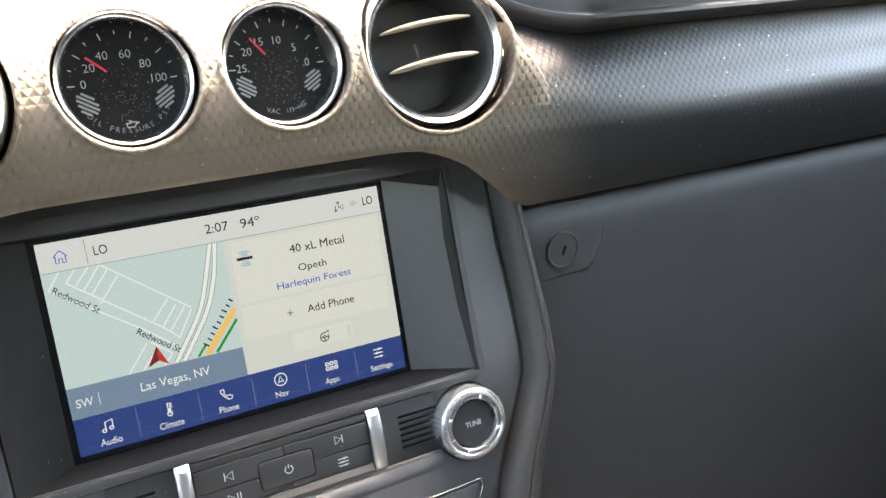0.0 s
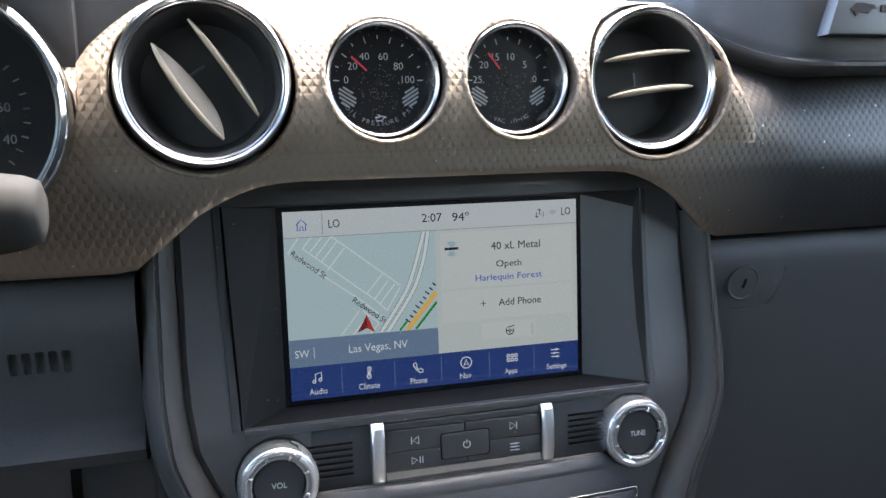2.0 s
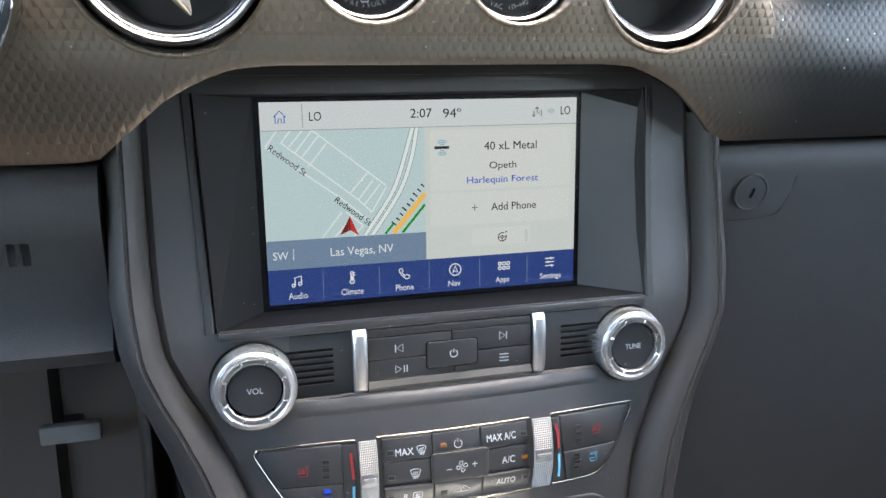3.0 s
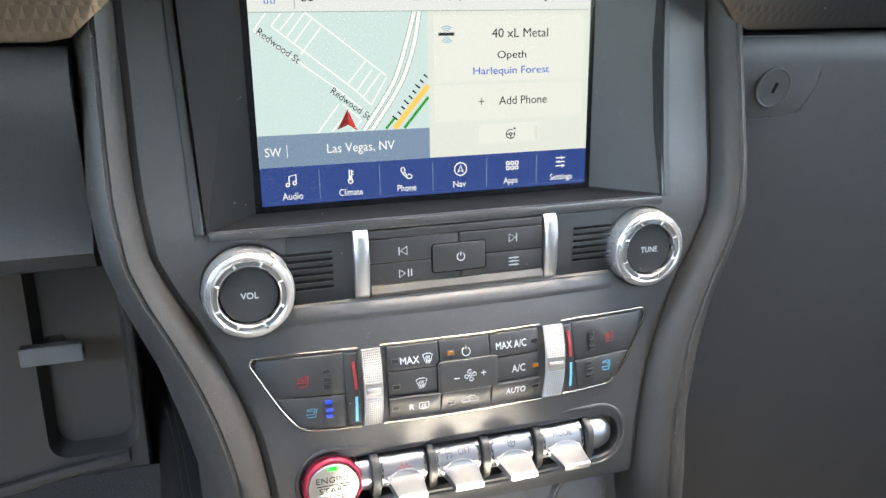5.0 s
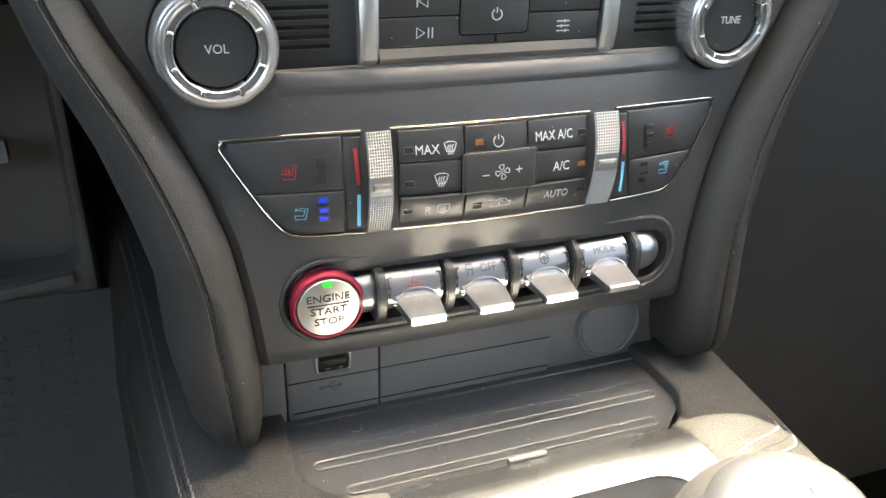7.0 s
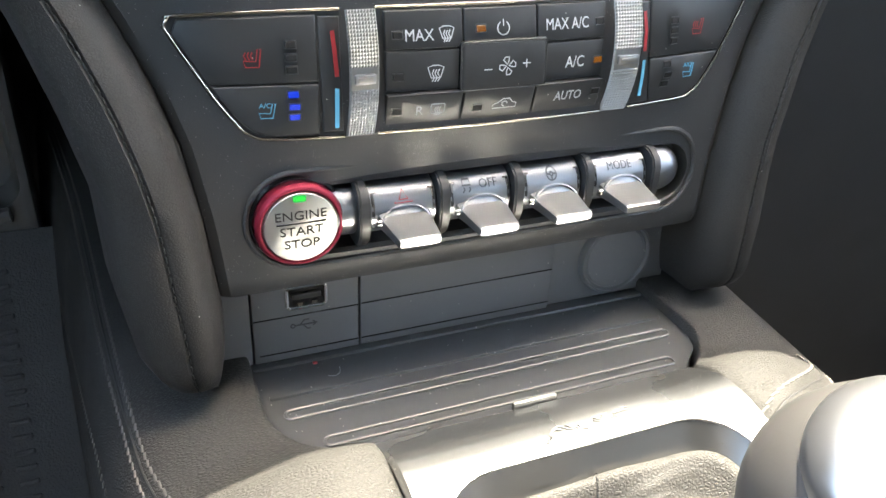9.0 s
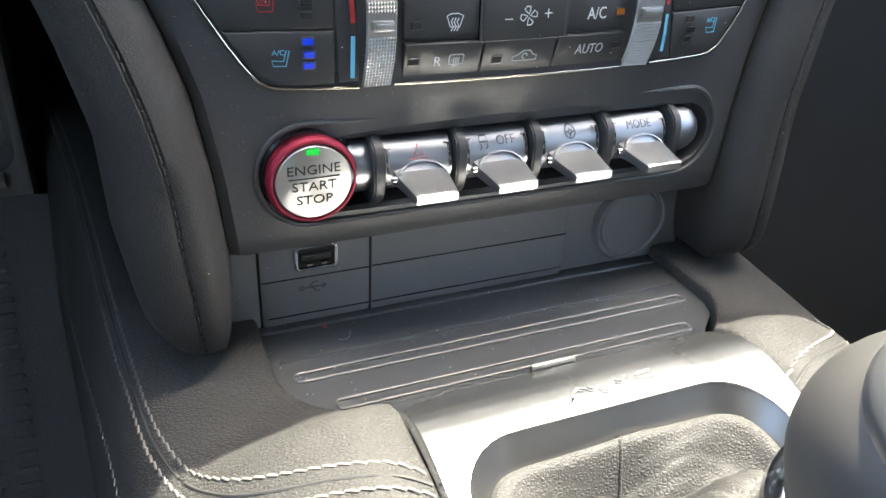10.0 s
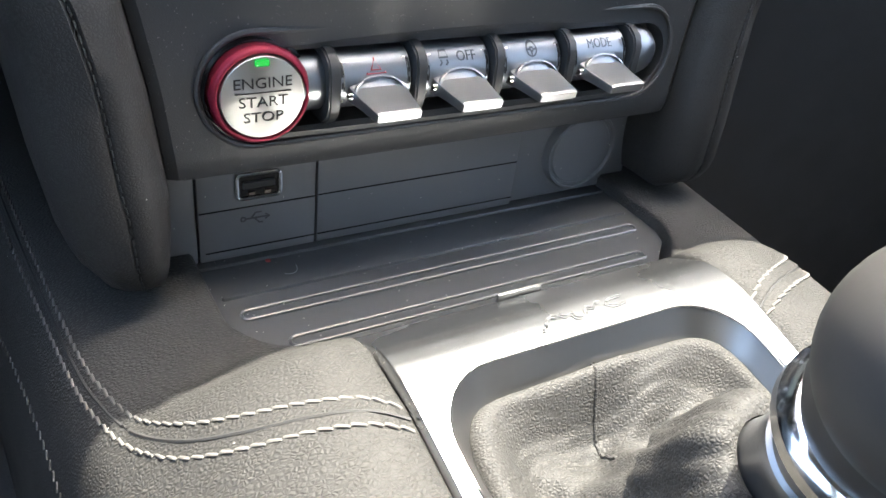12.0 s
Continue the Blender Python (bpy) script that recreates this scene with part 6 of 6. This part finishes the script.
        part("wheel_marker", bm_box(x0 + 0.0014, x1 - 0.0014, yc - 0.0462, yc - 0.0440, 0.5349, 0.5381, 0.0006), SILVER, wheel)
        part("wheel_marker", bm_box(x0 + 0.0024, x1 - 0.0024, yc - 0.0464, yc - 0.0450, 0.5357, 0.5373, 0.0002), WHEEL, wheel)
    # lamps
    for x, z, mat in ((-0.071, 0.5463, LAMP_OFF), (-0.071, 0.5425, LAMP_OFF), (-0.071, 0.5388, LAMP_OFF), (-0.071, 0.5313, LED_BLUE), (-0.071, 0.5278, LED_BLUE), (-0.071, 0.5242, LED_BLUE),
                      (0.0685, 0.5470, LAMP_OFF), (0.0688, 0.5435, LAMP_OFF), (0.0691, 0.5398, LAMP_OFF), (0.0672, 0.5315, LAMP_OFF), (0.0672, 0.5280, LAMP_OFF), (0.0668, 0.5245, LAMP_OFF),
                      (-0.0380, 0.5480, LAMP_OFF), (-0.0380, 0.5350, LAMP_OFF), (-0.0388, 0.5240, LAMP_OFF), (-0.0100, 0.5490, LED_AMBER), (-0.0105, 0.5232, LAMP_OFF), (0.0350, 0.5490, LAMP_OFF), (0.0352, 0.5362, LED_AMBER), (0.0352, 0.5252, LAMP_OFF)):
        rim = part("lamp_rim", on_face(placed(strokes_bm([[(-0.0018, -0.0012), (0.0018, -0.0012), (0.0018, 0.0012), (-0.0018, 0.0012), (-0.0018, -0.0012)]], 1.0, 0.0003, 0.0003), x, 0, z), 0.0016), SMOOTH, p, smooth=0)
        part("lamp", on_face(bm_box(x - 0.0016, x + 0.0016, -0.0004, 0.0004, z - 0.0010, z + 0.0010, 0.0002, 1), 0.0016), mat, rim)
    # printed marks
    def mark(lines, x, z, s, mat=PRINT, w=0.00034, off=0.0016):
        part("mark", on_face(placed(strokes_bm(lines, s, w, 0.0001), x, 0, z), off), mat, p, smooth=0)
    def word(text, x, z, w, h, mat=PRINT, off=0.0016):
        part("lettering", on_face(placed(lettering_bm(text, w, h, 0.00008), x, 0, z), off), mat, p, smooth=0)
    word("MAX", -0.0308, 0.5478, 0.0094, 0.0034)
    word("MAX A/C", 0.0222, 0.5490, 0.0165, 0.0036)
    word("A/C", 0.0258, 0.5362, 0.0074, 0.0038)
    word("AUTO", 0.0240, 0.5248, 0.0108, 0.0034)
    word("R", -0.0308, 0.5238, 0.0024, 0.0032)
    screen = [(-1.3, 0.7), (-0.5, 1.0), (0.5, 1.0), (1.3, 0.7), (0.75, -0.9), (-0.75, -0.9), (-1.3, 0.7)]
    waves = [[(x - 0.15, -1.5), (x + 0.2, -0.9), (x - 0.15, -0.2), (x + 0.15, 0.4)] for x in (-0.45, 0.0, 0.45)]
    mark([screen] + waves, -0.0218, 0.5483, 0.0019)
    mark([screen] + waves, -0.0255, 0.5362, 0.0021)
    mark([rounded(-1.4, 1.4, -1, 1, 0.3, 2) + [(1.4, 0.7)]] + waves, -0.0247, 0.5242, 0.0017)
    mark([ring_line(0, -0.1, 1, 120, 420, 16), [(0, 0.2), (0, 1.2)]], -0.0020, 0.5490, 0.0021)
    fan = [[(r * math.cos(radians(a + b)), r * math.sin(radians(a + b))) for r, b in ((0.15, 0), (0.6, -22), (1.0, -18), (1.05, 8), (0.85, 30), (0.5, 24), (0.15, 0))] for a in (100, 190, 280, 370)]
    mark(fan, -0.0008, 0.5370, 0.0029, off=0.0029)
    mark([[(-1, 0), (1, 0)]], -0.0078, 0.5362, 0.0014, off=0.0029)
    mark([[(-1, 0), (1, 0)], [(0, -1), (0, 1)]], 0.0062, 0.5375, 0.0014, off=0.0029)
    mark([[(-1.6, -0.5), (-1.6, 0), (-0.9, 0.25), (-0.3, 0.75), (0.6, 0.75), (1.1, 0.2), (1.6, 0.1), (1.6, -0.5), (-1.6, -0.5)], ring_line(0, 0.05, 0.35, 0, 270, 8)], -0.0006, 0.5238, 0.0027)
    seat = [(-1, -0.2), (-0.8, -0.9), (0.6, -0.9), (0.9, 1.0), (0.55, 1.0), (0.3, -0.3), (-1, -0.2)]
    heat = [[(x, -0.1), (x - 0.2, 0.3), (x, 0.7)] for x in (-0.7, -0.35, 0.0)]
    for s, xr, xb, zr, zb in ((1, -0.0822, -0.0792, 0.5424, 0.5266), (1, 0.0803, 0.0782, 0.5440, 0.5284)):
        mark([seat] + heat, xr, zr, 0.0028, PRINT_RED)
        mark([seat], xb, zb, 0.0026, PRINT_BLUE)
        word("A/C", xb - 0.0008, zb + 0.0020, 0.0036, 0.0016, PRINT_BLUE)


climate_panel()


# ---- start button and toggle switches ----
BAR_Y, BAR_Z, BAR_R = -0.0362, 0.4880, 0.0095


def start_button():
    b = thing("start_button", "round brushed metal engine start button with red ring", "button")
    cx, cz = -0.0715, 0.4877
    c = (cx, 0, cz)
    part("surround", lathe([(0.0162, 0.020), (0.0162, 0.0395), (0.0152, 0.0400), (0.0148, 0.030)], 56, c, closed=False), GLOSS, b)
    part("red_ring", lathe([(0.0144, 0.030), (0.0144, 0.0422), (0.0149, 0.0428), (0.0150, 0.0438), (0.0144, 0.0450), (0.0137, 0.0456), (0.0131, 0.0454), (0.0128, 0.0446)], 64, c, closed=False), RED_RING, b, "red anodised ring", smooth=60)
    face = part("face", lathe([(0.0129, 0.040), (0.0128, 0.0450), (0.0122, 0.0459), (0.0, 0.0465)], 64, c), SPUN, b, "spun metal face", smooth=40)
    part("lamp", bm_box(cx - 0.0024, cx + 0.0018, -0.0468, -0.0455, 0.4974, 0.4994, 0.0003, 1), LED_GREEN, face, "lit green lamp")
    for text, dz, w in (("ENGINE", 0.0048, 0.0170), ("START", -0.0008, 0.0144), ("STOP", -0.0056, 0.0118)):
        bm = placed(lettering_bm(text, w, 0.0031, 0.00010, -0.003), cx, -0.04666, cz + dz)
        for v in bm.verts:
            v.co.y += 0.0006 * math.hypot(v.co.x - cx, v.co.z - cz) / 0.0122
        part("lettering", bm, PRINT_DARK, face, smooth=0)
    part("line", bm_box(cx - 0.0082, cx + 0.0082, -0.0466, -0.0460, cz + 0.0018, cz + 0.00202), PRINT_DARK, face, smooth=0)


def spun_metal():
    m, nt, b = node_mat("spun metal")
    co = nt.nodes.new("ShaderNodeTexCoord")
    mp = add(nt, "ShaderNodeMapping")
    mp.inputs["Location"].default_value = (0.0715, 0, -0.4877)
    nt.links.new(co.outputs["Object"], mp.inputs["Vector"])
    ln = nt.nodes.new("ShaderNodeVectorMath")
    ln.operation = "LENGTH"
    nt.links.new(mp.outputs[0], ln.inputs[0])
    no = add(nt, "ShaderNodeTexNoise", Scale=2600.0, Detail=3.0)
    no.noise_dimensions = "1D"
    nt.links.new(ln.outputs["Value"], no.inputs["W"])
    bump = add(nt, "ShaderNodeBump", Strength=0.3, Distance=0.00003)
    nt.links.new(no.outputs["Fac"], bump.inputs["Height"])
    nt.links.new(bump.outputs[0], b.inputs["Normal"])
    tg = nt.nodes.new("ShaderNodeTangent")
    tg.direction_type = "RADIAL"
    tg.axis = "Y"
    nt.links.new(tg.outputs[0], b.inputs["Tangent"])
    b.inputs["Anisotropic"].default_value = 0.75
    b.inputs["Base Color"].default_value = (0.29, 0.286, 0.278, 1)
    b.inputs["Metallic"].default_value = 0.95
    b.inputs["Roughness"].default_value = 0.5
    return m


SPUN = spun_metal()
start_button()


def switch_bank():
    s = thing("switch_bank", "silver switch barrel with black dividing ribs", "switch panel")
    part("end_collar", lathe([(0.0088, -0.0600), (0.0092, -0.0590), (0.0093, -0.0525), (0.0090, -0.052)], 48, (0, BAR_Y, BAR_Z), "x"), BARREL, s, smooth=40)
    prof = [(BAR_R, 0.0685)] + [(BAR_R * math.cos(radians(a)), 0.0730 + 0.0105 * math.sin(radians(a))) for a in range(0, 90, 10)] + [(0.0, 0.0835)]
    part("end_dome", lathe(prof, 40, (0, BAR_Y, BAR_Z), "x"), BARREL, s, "polished end dome", smooth=60)
    for x in (-0.0502, -0.0212, 0.0077, 0.0371, 0.0666):
        pr = [(-0.026, 0.4755), (-0.0425, 0.4755), (-0.0465, 0.4785), (-0.0482, 0.4825), (-0.0482, 0.4930), (-0.0465, 0.4968), (-0.0425, 0.4993), (-0.026, 0.4993)]
        bm = loft([[(xx, y, z) for y, z in pr] for xx in (x - 0.0019, x + 0.0019)])
        bmesh.ops.bevel(bm, geom=bm.edges[:], offset=0.0006, segments=2, affect="EDGES")
        part("rib", bm, KEYCAP, s, "black dividing rib", smooth=40)
    part("recess_floor", prism(rounded(-0.086, 0.088, 0.475, 0.498, 0.0114, 8), -0.0302, -0.020), BLACK, s)
    return s


switch_bank()


def barrel_y(z):
    d = z - BAR_Z
    return BAR_Y - math.sqrt(max(0.0, BAR_R ** 2 - d * d))


def on_barrel(bm):
    for v in bm.verts:
        v.co.y += barrel_y(v.co.z) - 0.0001
    return bm


def toggle_switch():
    t = thing("toggle_switch", "silver toggle switch with a flat paddle", "toggle switch", "console toggle switches")
    part("barrel", lathe([(0.0091, -0.0120), (BAR_R, -0.0116), (BAR_R, 0.0116), (0.0091, 0.0120)], 64, (0, BAR_Y, BAR_Z), "x"), BARREL, t, "satin silver barrel, toned blue-grey for shade", smooth=40)
    secs = []
    for f, w, th in ((0.0, 0.0176, 0.0066), (0.10, 0.0184, 0.0062), (0.22, 0.0184, 0.0056), (0.36, 0.0176, 0.0048), (0.55, 0.0166, 0.0042), (0.80, 0.0155, 0.0038), (0.93, 0.0149, 0.0037), (0.965, 0.0147, 0.0036), (1.0, 0.0141, 0.0028)):
        cy, cz = -0.0425 - 0.0200 * f, 0.4860 - 0.0010 * f
        up = Vector((0, -0.196, 0.98))
        ring = []
        for a in range(32):
            q = 2 * math.pi * (a + 0.5) / 32
            c, s = math.cos(q), math.sin(q)
            k = (abs(c) ** 9 + abs(s) ** 9) ** (-1 / 9)
            ring.append(Vector((w / 2 * k * c, cy, cz)) + up * (th / 2 * k * s))
        secs.append(ring)
    part("paddle", loft(secs), SILVER, t, "flat satin paddle", smooth=35)
    # arched shoulder at the paddle's root, with a sunken lens, and a small pin beside it
    def arch(hw, hh, base, n=16):
        return [(hw * math.cos(math.pi * k / n), base + hh * math.sin(math.pi * k / n)) for k in range(n + 1)]
    lean = pose(0, -0.0472, 0.4860, -36, 0, 0)
    outer = carve(prism(arch(0.0088, 0.0056, -0.0005), -0.0028, 0.006, 0.0006), prism(arch(0.0076, 0.0043, 0.0002), -0.004, -0.0014))
    part("shoulder", bm_move(outer, lean), SILVER, t, "rounded silver shoulder", smooth=40)
    part("lens", bm_move(prism(arch(0.0073, 0.0040, 0.0005), -0.0019, -0.001, 0.0003), lean), BARREL, t, "blue-grey half-round inlay", smooth=40)
    part("pin", lathe([(0.0, -0.0008), (0.0010, -0.0006), (0.0013, 0.0004), (0.0013, 0.0014)], 14, (-0.0098, -0.0478, 0.4862), "x"), CHROME, t)
    for s in (-1, 1):
        line = [(s * 0.0094, 0.4952), (s * 0.0107, 0.4952), (s * 0.0107, 0.4925), (s * 0.0107, 0.4885), (s * 0.0107, 0.4830)]
        part("bracket", on_barrel(strokes_bm([line], 1.0, 0.0004, 0.0002)), CHROME, t, smooth=0)
        part("bracket_groove", on_barrel(strokes_bm([[(x + s * 0.0005, z) for x, z in line[1:]]], 1.0, 0.0005, 0.0001)), PRINT_DARK, t, smooth=0)
    return t


def toggles():
    first = toggle_switch()
    made = []
    for i, x in enumerate((-0.0357, -0.0068, 0.0224, 0.0518)):
        made.append(first if i == 0 else copy_thing(first, pose(x, 0, 0)))
    first.location = (-0.0357, 0, 0)
    tri = [[(-1, -0.8), (0, 1), (1, -0.8), (-1, -0.8)], [(-0.5, -0.5), (0, 0.4), (0.5, -0.5), (-0.5, -0.5)]]
    part("mark", on_barrel(placed(strokes_bm(tri, 0.0032, 0.0005, 0.00012), 0, 0, 0.4942)), PRINT_RED, made[0], "red warning triangle", smooth=0)
    car = [[(-0.6, 0.9), (0.6, 0.9), (0.8, 0.1), (-0.8, 0.1), (-0.6, 0.9)], [(-0.6, -0.2), (-0.4, -0.6), (-0.8, -1.0)], [(0.5, -0.2), (0.7, -0.6), (0.3, -1.0)]]
    part("mark", on_barrel(placed(strokes_bm(car, 0.0020, 0.0005, 0.00012), -0.0050, 0, 0.4940)), BARREL_MARK, made[1], smooth=0)
    part("mark", on_barrel(placed(lettering_bm("OFF", 0.0070, 0.0026, 0.00012), 0.0034, 0, 0.4942)), BARREL_MARK, made[1], smooth=0)
    wheel = [ring_line(0, 0, 1, n=18), ring_line(0, 0, 0.3, n=8), [(-1, 0), (-0.3, 0)], [(0.3, 0), (1, 0)], [(0, -0.3), (0, -1)]]
    part("mark", on_barrel(placed(strokes_bm(wheel, 0.0020, 0.0005, 0.00012), 0, 0, 0.4943)), BARREL_MARK, made[2], smooth=0)
    part("mark", on_barrel(placed(lettering_bm("MODE", 0.0105, 0.0026, 0.00012), 0, 0, 0.4944)), BARREL_MARK, made[3], smooth=0)


toggles()
